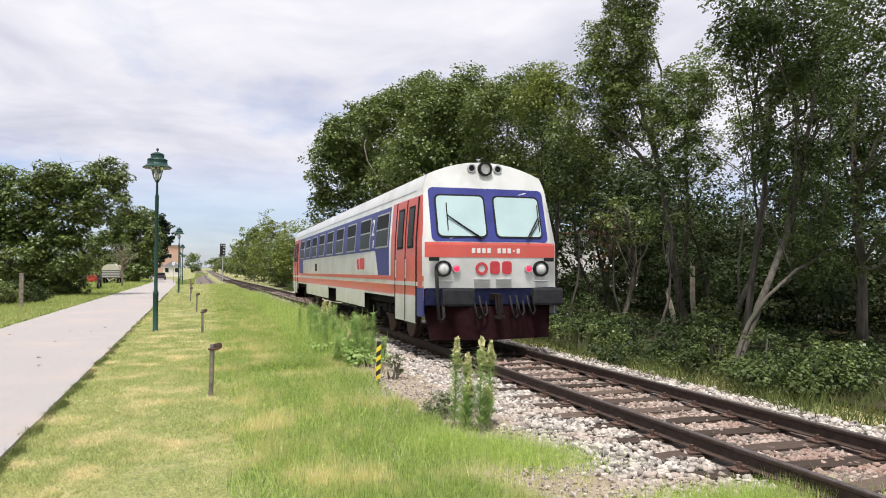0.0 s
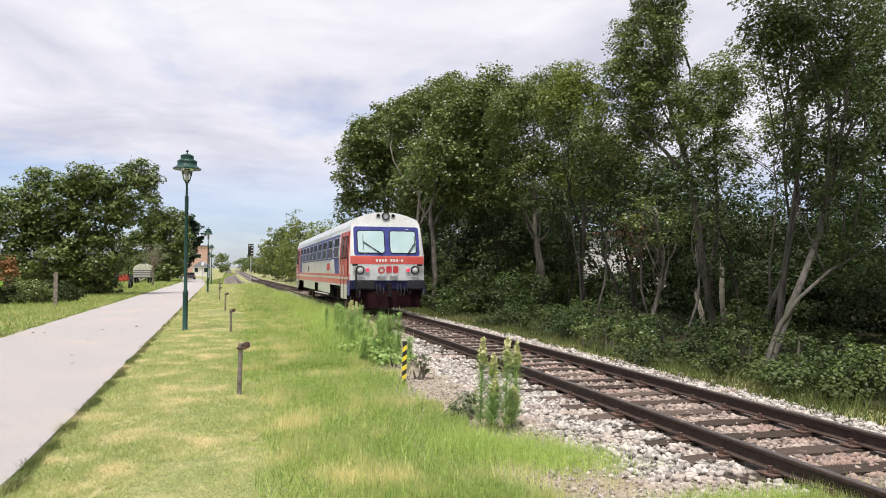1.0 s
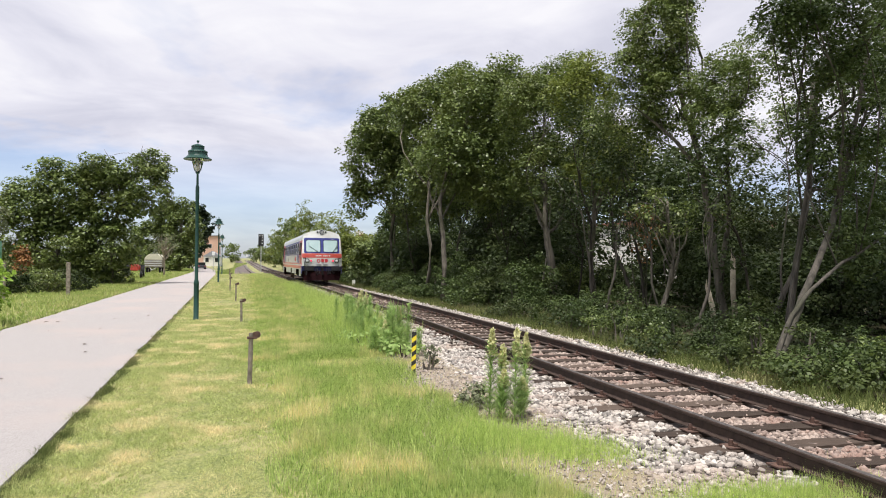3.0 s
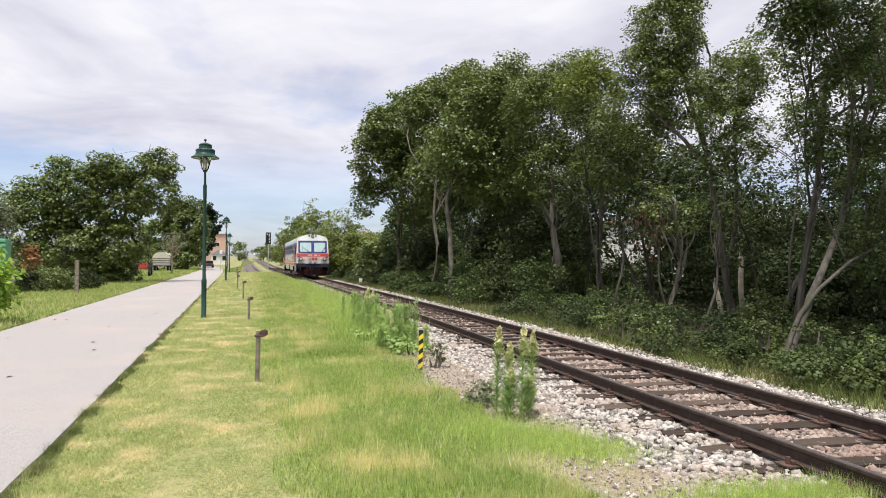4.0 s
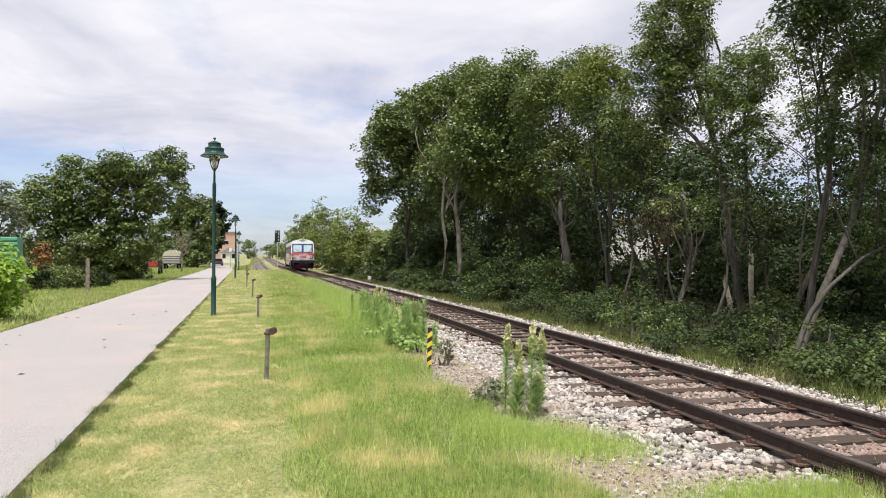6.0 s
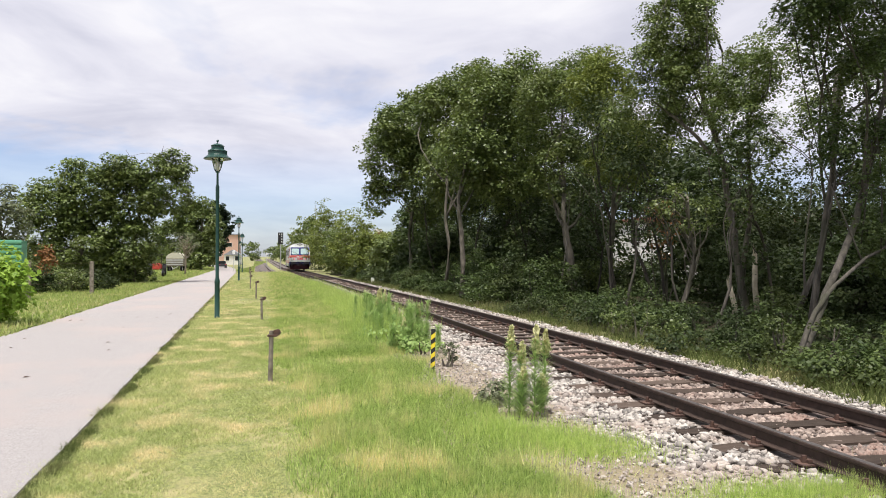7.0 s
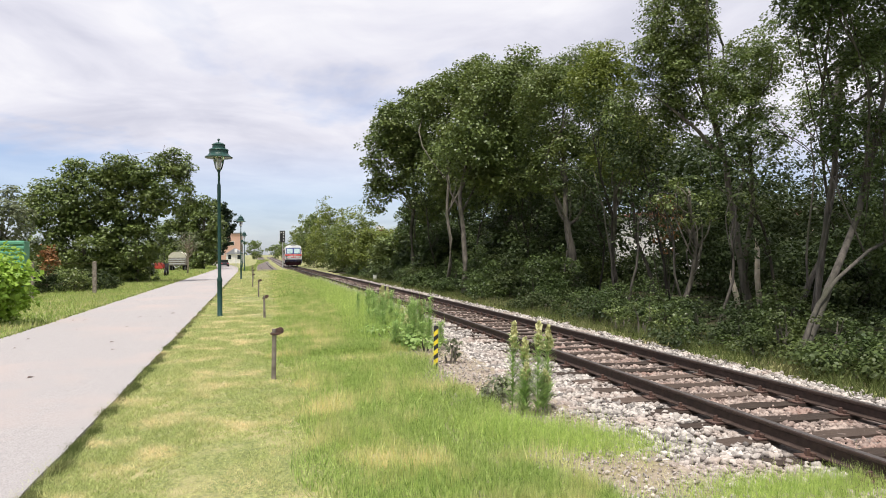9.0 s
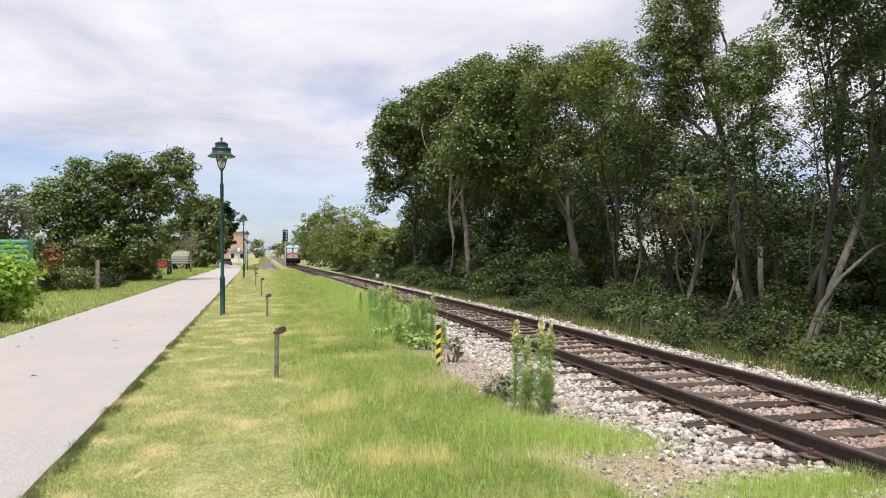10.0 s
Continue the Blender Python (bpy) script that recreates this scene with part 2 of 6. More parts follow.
M["t_frame"] = surface("aluminium_window_frame", (0.45, 0.45, 0.44), (0.6, 0.6, 0.6), 9, 0.4, metal=0.7)
M["rubber"] = surface("black_rubber", (0.010, 0.010, 0.011), (0.024, 0.024, 0.025), 12, 0.75, spec=0.2)
M["t_glass"] = surface("dark_window_glass", (0.014, 0.017, 0.017), (0.035, 0.04, 0.038), 2, 0.35, spec=0.12)
M["t_dark"] = surface("dark_open_window", (0.006, 0.007, 0.007), (0.014, 0.015, 0.015), 2, 0.5, spec=0.1)
# pale blue-green base colour stands for the sky mirrored in the glass
M["t_screen"] = surface("windscreen_sky_reflection", (0.38, 0.52, 0.53), (0.46, 0.60, 0.61), 1.5, 0.10, coat=0.7)
M["lens"] = surface("headlamp_lens", (0.62, 0.63, 0.62), (0.82, 0.82, 0.80), 20, 0.2, coat=1.0)
M["tail"] = glow("red_tail_light", (0.9, 0.02, 0.06), 1.2)
M["plaster_pink"] = surface("salmon_plaster", (0.52, 0.33, 0.26), (0.60, 0.39, 0.31), 3, 0.9)
M["plaster"] = surface("white_plaster", (0.68, 0.66, 0.61), (0.80, 0.78, 0.74), 3, 0.9)
M["roof_tile"] = surface("red_roof_tiles", (0.13, 0.055, 0.035), (0.24, 0.11, 0.07), 6, 0.85, 0.5, 30)
M["roof_grey"] = surface("grey_roof", (0.20, 0.21, 0.24), (0.30, 0.31, 0.34), 6, 0.8)
M["sheet_green"] = surface("green_corrugated_sheet", (0.09, 0.30, 0.19), (0.14, 0.38, 0.25), 5, 0.5)
M["tractor_red"] = surface("faded_red_paint", (0.40, 0.04, 0.03), (0.50, 0.08, 0.06), 6, 0.5)
M["tarp"] = surface("pale_tarpaulin", (0.42, 0.41, 0.33), (0.55, 0.53, 0.43), 5, 0.8)
M["galv"] = surface("galvanised_steel", (0.40, 0.41, 0.41), (0.55, 0.55, 0.55), 10, 0.45, metal=0.5)
M["car_dark"] = surface("dark_car_paint", (0.03, 0.032, 0.036), (0.05, 0.05, 0.06), 5, 0.3, coat=0.5)
M["mark_red"] = surface("red_mark", (0.50, 0.035, 0.05), (0.58, 0.06, 0.07), 8, 0.5)
M["mark_white"] = surface("white_mark", (0.75, 0.74, 0.72), (0.82, 0.82, 0.80), 8, 0.5)
M["paper"] = surface("white_sign", (0.7, 0.7, 0.7), (0.8, 0.8, 0.8), 8, 0.5)

# ---- mesh helpers ----


def mesh_of(name, bm, *mats):
    me = bpy.data.meshes.new(name)
    bm.normal_update()
    bm.to_mesh(me)
    bm.free()
    for m in mats:
        me.materials.append(m)
    return me


def part(name, bm, material, parent=None, label="", smooth=False):
    ob = new(name, mesh_of(name, bm, material))
    if smooth:
        ob.data.shade_smooth()
    ob.parent = parent
    if label:
        tagged(ob, label)
    return ob


def arrays(name, verts, faces, material, parent=None):
    me = bpy.data.meshes.new(name)
    me.from_pydata([tuple(v) for v in verts], [], faces)
    me.materials.append(material)
    ob = new(name, me)
    ob.parent = parent
    return ob


def quads_object(name, V, material, n=4, parent=None):
    """V: (count, n, 3) loose polygons of n corners."""
    V = np.asarray(V, dtype=np.float32)
    k = V.shape[0]
    me = bpy.data.meshes.new(name)
    me.vertices.add(k * n)
    me.vertices.foreach_set("co", V.reshape(-1))
    me.loops.add(k * n)
    me.loops.foreach_set("vertex_index", np.arange(k * n, dtype=np.int32))
    me.polygons.add(k)
    me.polygons.foreach_set("loop_start", np.arange(0, k * n, n, dtype=np.int32))
    me.update(calc_edges=True)
    me.materials.append(material)
    ob = new(name, me)
    ob.parent = parent
    return ob


def box(bm, x0, y0, z0, x1, y1, z1, bevel=0.0):
    r = bmesh.ops.create_cube(bm, size=1.0, matrix=Matrix.Translation(((x0 + x1) / 2, (y0 + y1) / 2, (z0 + z1) / 2)) @ Matrix.Diagonal((abs(x1 - x0), abs(y1 - y0), abs(z1 - z0), 1)))
    if bevel:
        es = list({e for v in r["verts"] for e in v.link_edges})
        bmesh.ops.bevel(bm, geom=es, offset=bevel, segments=2, affect="EDGES", profile=0.6)
    return bm


def rod(bm, a, b, r0, r1=None, seg=10):
    a, b = Vector(a), Vector(b)
    d = b - a
    q = d.to_track_quat("Z", "Y").to_matrix().to_4x4()
    bmesh.ops.create_cone(bm, cap_ends=True, segments=seg, radius1=r0, radius2=r0 if r1 is None else r1, depth=d.length, matrix=Matrix.Translation((a + b) / 2) @ q)
    return bm


def tube(bm, pts, r0, r1, seg=8):
    """A tapered, bent tube through pts."""
    pts = [Vector(p) for p in pts]
    rings = []
    for i, p in enumerate(pts):
        d = (pts[min(i + 1, len(pts) - 1)] - pts[max(i - 1, 0)]).normalized()
        q = d.to_track_quat("Z", "Y")
        r = r0 + (r1 - r0) * i / (len(pts) - 1)
        rings.append([bm.verts.new(p + q @ Vector((math.cos(k * math.tau / seg) * r, math.sin(k * math.tau / seg) * r, 0))) for k in range(seg)])
    for a, b in zip(rings, rings[1:]):
        for k in range(seg):
            bm.faces.new((a[k], a[(k + 1) % seg], b[(k + 1) % seg], b[k]))
    bm.faces.new(list(reversed(rings[0])))
    bm.faces.new(rings[-1])
    return bm


def lathe(bm, prof, seg=20, centre=(0, 0, 0)):
    """A turned body from (radius, height) pairs."""
    c = Vector(centre)
    rings = [[bm.verts.new(c + Vector((math.cos(k * math.tau / seg) * r, math.sin(k * math.tau / seg) * r, z))) for k in range(seg)] for r, z in prof]
    for a, b in zip(rings, rings[1:]):
        for k in range(seg):
            bm.faces.new((a[k], a[(k + 1) % seg], b[(k + 1) % seg], b[k]))
    bm.faces.new(list(reversed(rings[0])))
    bm.faces.new(rings[-1])
    return bm


def empty(name, m, label, category, group="", kind=""):
    ob = new(name)
    ob.empty_display_size = 0.1
    ob.matrix_basis = m
    return tagged(ob, label, category, group, kind)


def smoothstep(t):
    t = min(1.0, max(0.0, t))
    return t * t * (3 - 2 * t)


def gz(y):
    """The land climbs a little far up the line."""
    return 0.0 if y < 150 else 0.008 * (y - 150) if y < 700 else 4.4


def track_x(y):
    """The track's centre line: straight, a gentle left bend, straight again."""
    if y < 12:
        return 5.2325 - 0.0148 * y
    if y < 24:
        s = y - 12
        return 5.055 - 0.0148 * s - 0.0212 * s * s / 24
    if y < 50:
        s = y - 24
        return 4.750 - 0.036 * s - 0.009 * s * s / 52
    return 3.697 - 0.045 * (y - 50)


def track_slope(y):
    return -0.0148 if y < 12 else -0.0148 - 0.0212 * (y - 12) / 12 if y < 24 else -0.036 - 0.009 * (y - 24) / 26 if y < 50 else -0.045


def path_right(y):
    """The footpath's lawn edge; it bends away to the left."""
    return -1.64 - 0.0545 * y - (0.0006 * (y - 100) ** 2 if y > 100 else 0)


def path_left(y):
    return path_right(y) - 3.70


RAIL_TOP = 0.151

# ---- large structure ----


def build_ground():
    ys = sorted(set([-60, -30, -10, 0] + list(range(2, 60, 2)) + list(range(60, 200, 10)) + [220, 260, 320, 400, 520, 700, 1000, 1600, 2500]))
    xs = sorted(set([-1500, -700, -300, -150, -80, -40] + list(range(-30, -4, 2)) + [-4 + 0.4 * k for k in range(36)] + list(range(11, 32, 2)) + [40, 80, 150, 300, 700, 1500]))
    V, Fc = [], []
    for y in ys:
        for x in xs:
            bump = 0.05 * noise.noise(Vector((x * 0.25, y * 0.25, 0.0))) if abs(x) < 40 and y < 150 else 0.0
            flat = smoothstep((abs(x - track_x(min(max(y, 0), 150))) - 3.0) / 2.0)
            V.append((x, y, gz(y) - 0.03 - 0.10 * smoothstep((x - track_x(min(max(y, 0), 400)) + 2.7) / 0.7) + bump * flat * (0.0 if path_left(y) - 1 < x < path_right(y) + 1 else 1.0)))
    n = len(xs)
    for j in range(len(ys) - 1):
        for i in range(n - 1):
            a = j * n + i
            Fc.append((a, a + 1, a + n + 1, a + n))
    ob = arrays("ground", V, Fc, M["soil"])
    ob.data.shade_smooth()
    return tagged(ob, "grassy earth ground with dry patches", "ground", kind="structure")


def strip(name, left, right, y0, y1, step, z_top, depth, material, crown=0.0):
    """A long slab between two edge lines, with real side faces."""
    V, Fc = [], []
    n = int((y1 - y0) / step) + 1
    for k in range(n):
        y = y0 + (y1 - y0) * k / (n - 1)
        l, r, z = left(y), right(y), gz(y)
        V += [(l, y, z - depth), (l, y, z + z_top), ((l + r) / 2, y, z + z_top + crown), (r, y, z + z_top), (r, y, z - depth)]
    for k in range(n - 1):
        for i in range(4):
            a = k * 5 + i
            Fc.append((a, a + 1, a + 6, a + 5))
    return arrays(name, V, Fc, material)


ground = build_ground()
footpath = tagged(strip("pavement", lambda y: path_left(y) + 0.05 * noise.noise(Vector((3, y * 0.7, 0))), lambda y: path_right(y) + 0.05 * noise.noise(Vector((9, y * 0.9, 0))), -20, 212, 0.5, 0.015, 0.1, M["asphalt"], 0.02), "pale grey worn asphalt footpath with pinkish patches", "footpath", kind="structure")
bed = tagged(strip("track_bed", lambda y: track_x(y) - 2.1 + 0.6 * smoothstep((y - 20) / 15) + 0.12 * noise.noise(Vector((1, y * 0.5, 0))), lambda y: track_x(y) + 1.75 + 0.12 * noise.noise(Vector((5, y * 0.5, 0))), -20, 420, 1.0, -0.05, 0.2, M["ballast_bed"]), "crushed stone ballast bed of the railway", "ballast", kind="structure")
dirt = tagged(strip("gravel_strip", lambda y: track_x(y) - 2.95 - 1.0 * math.exp(-(y - 5) / 5) + 0.3 * noise.noise(Vector((2, y * 0.6, 0))), lambda y: track_x(y) - 2.0, 4, 20, 0.4, -0.02, 0.15, M["gravel"]), "bare gravelly dirt beside the ballast", "gravel", kind="structure")

# a sheet over the bright soil, its dark colour standing for tree shade
wood_floor = tagged(strip("woodland_floor", lambda y: track_x(y) + 2.9 + 0.5 * noise.noise(Vector((7, y * 0.3, 0))), lambda y: track_x(y) + 45, 3, 92, 1.0, -0.05, 0.2, M["litter"]), "leaf litter under the trees, darkened for their shade", "ground", kind="structure")


def rail_profile():
    """Half width and height of a flat-bottomed rail, from foot to head."""
    return [(0.0625, 0.0), (0.0625, 0.012), (0.012, 0.030), (0.010, 0.105), (0.036, 0.118), (0.036, 0.142), (0.030, 0.150)]


def build_rail(track, side, shift, y0, y1):
    prof = rail_profile()
    loop = [(w, z) for w, z in prof] + [(-w, z) for w, z in reversed(prof)]
    bm = bmesh.new()
    ys = [y0 + (y1 - y0) * k / max(1, int((y1 - y0) / 2.5)) for k in range(int((y1 - y0) / 2.5) + 1)]
    prev = None
    for y in ys:
        x = track_x(y) + shift + side * 0.7525
        ring = [bm.verts.new((x + w, y, gz(y) + RAIL_TOP - 0.15 + z)) for w, z in loop]
        if prev:
            for k in range(len(loop)):
                f = bm.faces.new((prev[k], prev[(k + 1) % len(loop)], ring[(k + 1) % len(loop)], ring[k]))
                if k == 6:
                    f.material_index = 1
        prev = ring
    ob = new("rail", mesh_of("rail", bm, M["rail"], M["rail_head"]))
    ob.parent = track
    return ob


def build_track():
    track = empty("railway_track", pose(0, 0, 0), "single railway track, brown rails on weathered wooden sleepers", "railway track")
    for side in (-1, 1):
        build_rail(track, side, 0.0, -15, 420)
    rng = random.Random(4)
    sleeper_meshes = []
    for k in range(5):
        bm = bmesh.new()
        box(bm, -1.3, -0.125, -0.16, 1.3, 0.125, 0.0)
        bmesh.ops.subdivide_edges(bm, edges=[e for e in bm.edges if e.calc_length() > 1], cuts=6)
        for v in bm.verts:
            v.co += Vector((0, rng.uniform(-0.012, 0.012), rng.uniform(-0.012, 0.004)))
        sleeper_meshes.append(mesh_of("sleeper", bm, M["sleeper"]))
    bm = bmesh.new()
    box(bm, -0.17, -0.09, 0.0, 0.17, 0.09, 0.014)
    for sx in (-1, 1):
        box(bm, sx * 0.075 - 0.02, -0.05, 0.014, sx * 0.075 + 0.02, 0.05, 0.045)
        rod(bm, (sx * 0.10, 0, 0.014), (sx * 0.10, 0, 0.075), 0.022, seg=6)
    plate = mesh_of("rail_fastening", bm, M["rust"])
    y = 2.0
    while y < 150:
        s = new("sleeper", rng.choice(sleeper_meshes))
        s.parent = track
        s.matrix_basis = pose(track_x(y) + rng.uniform(-0.04, 0.04), y, RAIL_TOP - 0.163 + rng.uniform(-0.008, 0.004), 0, 0, math.degrees(track_slope(y)) * -1 + rng.uniform(-1.2, 1.2))
        if y < 48:
            for side in (-1, 1):
                p = new("rail_fastening", plate)
                p.parent = track
                p.matrix_basis = pose(track_x(y) + side * 0.7525, y, RAIL_TOP - 0.164, 0, 0, math.degrees(-track_slope(y)))
        y += 0.66
    return track


build_track()


def build_siding():
    t = empty("siding_track", pose(0, 0, 0), "second track joining from a siding", "railway track")
    for side in (-1, 1):
        build_rail(t, side, -4.6, 102, 420)
    return t


build_siding()
tagged(strip("siding_bed", lambda y: track_x(y) - 6.1, lambda y: track_x(y) - 3.1, 101, 420, 2.0, -0.005, 0.15, M["ballast_bed"]), "dark ballast bed of the siding", "ballast", kind="structure")

# ---- trees ----


def unit(v):
    return v / (np.linalg.norm(v, axis=1)[:, None] + 1e-6)


def leaf_cloud(rng, blobs, size, clump=0.5, per_clump=28, droop=0.3, hollow=0.45):
    """Folded leaves shingled over domed sprays that fill lumpy ellipsoids. Each blob: x, y, z, rx, ry, rz, leaves."""
    out, tips, lumps = [], [], []
    for bx, by, bz, rx, ry, rz, n in blobs:
        lumps.append((bx, by, bz, rx * 0.9, ry * 0.9, rz * 0.9, int(n * 0.66)))
        for k in range(7 if n > 500 else 0):
            d = rng.normal(size=3) + np.array((0, 0, 0.45))
            d /= np.linalg.norm(d)
            q = 0.20 + 0.24 * rng.random()
            lumps.append((bx + d[0] * rx * 0.88, by + d[1] * ry * 0.88, max(0.1, bz + d[2] * rz * 0.88), rx * q, ry * q, rz * q, int(n * 0.05)))
    for bx, by, bz, rx, ry, rz, n in lumps:
        k = max(1, int(n / per_clump))
        d = unit(rng.normal(size=(k, 3)))
        rad = hollow + (1 - hollow) * rng.random(k) ** 0.45
        c = np.array((bx, by, bz)) + d * rad[:, None] * np.array((rx, ry, rz))
        tips.append(c)
        cr = clump * (0.5 + 0.9 * rng.random(k))
        who = rng.integers(0, k, n)
        # a flattened dome of leaves round each spray's middle, leaning out of the crown
        g = unit(rng.normal(size=(n, 3)) + np.array((0, 0, 0.35)) + d[who] * 0.45)
        shell = 0.55 + 0.45 * rng.random(n) ** 0.5
        p = c[who] + g * (cr[who] * shell)[:, None] * np.array((1.0, 1.0, 0.62)) + rng.normal(size=(n, 3)) * clump * 0.07
        p[:, 2] = np.maximum(p[:, 2], 0.04)
        nrm = unit(g * 0.55 + np.array((0, 0, 0.75)) + rng.normal(size=(n, 3)) * 0.42)
        u = g * np.array((1.0, 1.0, 0.3)) + rng.normal(size=(n, 3)) * 0.5 - np.array((0, 0, droop))
        u = unit(u - nrm * (u * nrm).sum(1)[:, None])
        w = np.cross(nrm, u)
        s = size * (0.55 + 0.9 * rng.random(n))
        L, W = u * s[:, None], w * (s * 0.40)[:, None]
        fold = nrm * (s * 0.12)[:, None]
        out.append(np.stack((p, p + L * 0.45 + W + fold, p + L, p + L * 0.45 - W + fold), 1))
    return np.concatenate(out), np.concatenate(tips)


def limb_points(rng, a, b, bend=0.12, n=4):
    a, b = np.array(a, float), np.array(b, float)
    ln = np.linalg.norm(b - a)
    o1, o2 = rng.normal(size=3) * ln * bend * 0.7, rng.normal(size=3) * ln * bend * 0.3
    pts = []
    for k in range(n + 1):
        t = k / n
        p = a + (b - a) * t + o1 * math.sin(t * math.pi) + o2 * math.sin(t * math.tau)
        p[2] += math.sin(t * math.pi) * ln * bend * 0.4
        pts.append(tuple(p))
    return pts


def tree(label, trunks, blobs, size=0.2, leaf="leaf", bark="bark", seed=1, limbs=14, clump=0.55, per_clump=46, category="tree", name="tree", droop=0.3, hollow=0.45, group=""):
    """trunks: (points, foot radius, top radius). blobs as in leaf_cloud. The thing's foot is its first trunk's foot."""
    rng = np.random.default_rng(seed)
    V, tips = leaf_cloud(rng, blobs, size, clump=clump, per_clump=per_clump, droop=droop, hollow=hollow)
    foot = trunks[0][0][0] if trunks else (blobs[0][0], blobs[0][1], 0.0)
    base = Vector(foot)
    th = empty(name, Matrix.Translation(base), label, category, group)
    off = np.array(foot)
    for pts, r0, r1 in trunks:
        pts = [(p[0], p[1], p[2] - (0.12 if i == 0 else 0)) for i, p in enumerate(pts)]
        full = []
        for p, q in zip(pts, pts[1:]):
            full += limb_points(rng, p, q, 0.03, 3)[:-1]
        full.append(pts[-1])
        bm = bmesh.new()
        tube(bm, [tuple(np.array(p) - off) for p in full], r0, r1, 9)
        part("trunk", bm, M[bark], th, smooth=True)
    if trunks and limbs:
        for k in range(limbs):
            bm = bmesh.new()
            pts = trunks[k % len(trunks)][0]
            tgt = tips[rng.integers(0, len(tips))]
            t = 0.45 + 0.55 * rng.random()
            i = min(len(pts) - 2, int(t * (len(pts) - 1)))
            u = t * (len(pts) - 1) - i
            a = np.array(pts[i]) * (1 - u) + np.array(pts[i + 1]) * u
            if tgt[2] < a[2] - 0.5:
                a = np.array(pts[max(0, i - 1)]) * 0.4 + np.array(pts[i]) * 0.6
            r = trunks[k % len(trunks)][2] * 0.9
            tube(bm, [tuple(np.array(p) - off) for p in limb_points(rng, a, tgt, 0.13, 6)], r, 0.012, 6)
            part("limb", bm, M[bark], th, smooth=True)
    quads_object("crown", V - off, M[leaf], 4, th)
    return th


def shrub(label, blobs, size=0.12, leaf="leaf", seed=1, clump=0.3, name="shrub", droop=0.1, category="shrub", stems=6):
    rng = np.random.default_rng(seed)
    V, tips = leaf_cloud(rng, blobs, size, clump=clump, droop=droop, hollow=0.3)
    foot = np.array((blobs[0][0], blobs[0][1], 0.0))
    th = empty(name, Matrix.Translation(foot), label, category)
    for k in range(stems):
        bm = bmesh.new()
        tgt = tips[rng.integers(0, len(tips))]
        a = np.array((foot[0] * 0.6 + tgt[0] * 0.4, foot[1] * 0.6 + tgt[1] * 0.4, -0.08))
        tube(bm, [tuple(np.array(p) - foot) for p in limb_points(rng, a, tgt, 0.1, 4)], 0.03, 0.006, 5)
        part("stem", bm, M["bark"], th)
    quads_object("foliage", V - foot, M[leaf], 4, th)
    return th


def e3(x, y, z, r, h, n, ry=None):
    return (x, y, z, r, ry or r, h, n)


# the row of trees beyond the railway
tree("tall leafy maple with drooping fringe over the line", [([(8.45, 48.4, 0), (8.3, 48.5, 5), (8.0, 48.5, 9.5)], 0.16, 0.07)],
     [e3(6.8, 48, 8.8, 1.8, 3.3, 11900), e3(5.75, 48, 5.9, 0.7, 1.2, 1530), e3(8.2, 49, 10.7, 1.9, 2.4, 10200), e3(9.4, 48.5, 6.9, 2.2, 3.2, 11900)], 0.17, seed=11)
tree("slender maple with a pale bare stem", [([(8.4, 38.5, 0), (8.45, 38.5, 4), (8.6, 38.8, 7)], 0.11, 0.06)],
     [e3(9.45, 42, 10.7, 2.1, 2.4, 13600), e3(10.1, 42, 7.0, 2.2, 2.8, 14450), e3(11.2, 42, 12.2, 1.4, 1.5, 5950), e3(8.6, 40, 6.6, 1.0, 1.4, 3740)], 0.16, seed=12, limbs=5)
tree("maple with a straight grey trunk", [([(7.75, 31.8, 0), (7.8, 31.9, 2.4), (7.7, 32.2, 4.6), (8.4, 33, 7)], 0.14, 0.06)],
     [e3(8.2, 32.6, 6.6, 1.5, 1.7, 7854), e3(10.0, 33.2, 9.3, 1.8, 1.9, 12155), e3(10.2, 33, 6.4, 2.0, 2.3, 13090), e3(11.4, 33.5, 10.2, 1.4, 1.4, 6545)], 0.131, seed=13, limbs=4)
tree("broad maple with a leaning trunk", [([(14.7, 47, 0), (14.6, 46.5, 5), (14.2, 45, 9)], 0.3, 0.1)],
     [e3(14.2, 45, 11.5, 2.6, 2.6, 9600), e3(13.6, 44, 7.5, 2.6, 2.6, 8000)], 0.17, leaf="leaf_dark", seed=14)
tree("maple leaning toward the line", [([(12.1, 29, 0), (11.75, 28.6, 2.0), (11.5, 28.6, 3.6), (11.6, 29.5, 7)], 0.2, 0.08)],
     [e3(11.5, 30, 8.3, 1.7, 2.1, 14850), e3(11.9, 30, 5.7, 1.8, 1.7, 12150), e3(13.0, 30, 9.4, 1.5, 1.6, 10800)], 0.100, seed=15, limbs=5, clump=0.45, per_clump=60)
tree("bright green bushy maple", [([(12.6, 26, 0), (12.5, 26, 3), (12.5, 26, 6)], 0.14, 0.06)],
     [e3(12.2, 26, 8.2, 1.3, 1.6, 12150), e3(12.6, 25.5, 5.8, 1.4, 1.5, 10260)], 0.096, leaf="leaf_bright", seed=16, limbs=5, clump=0.42, per_clump=60)
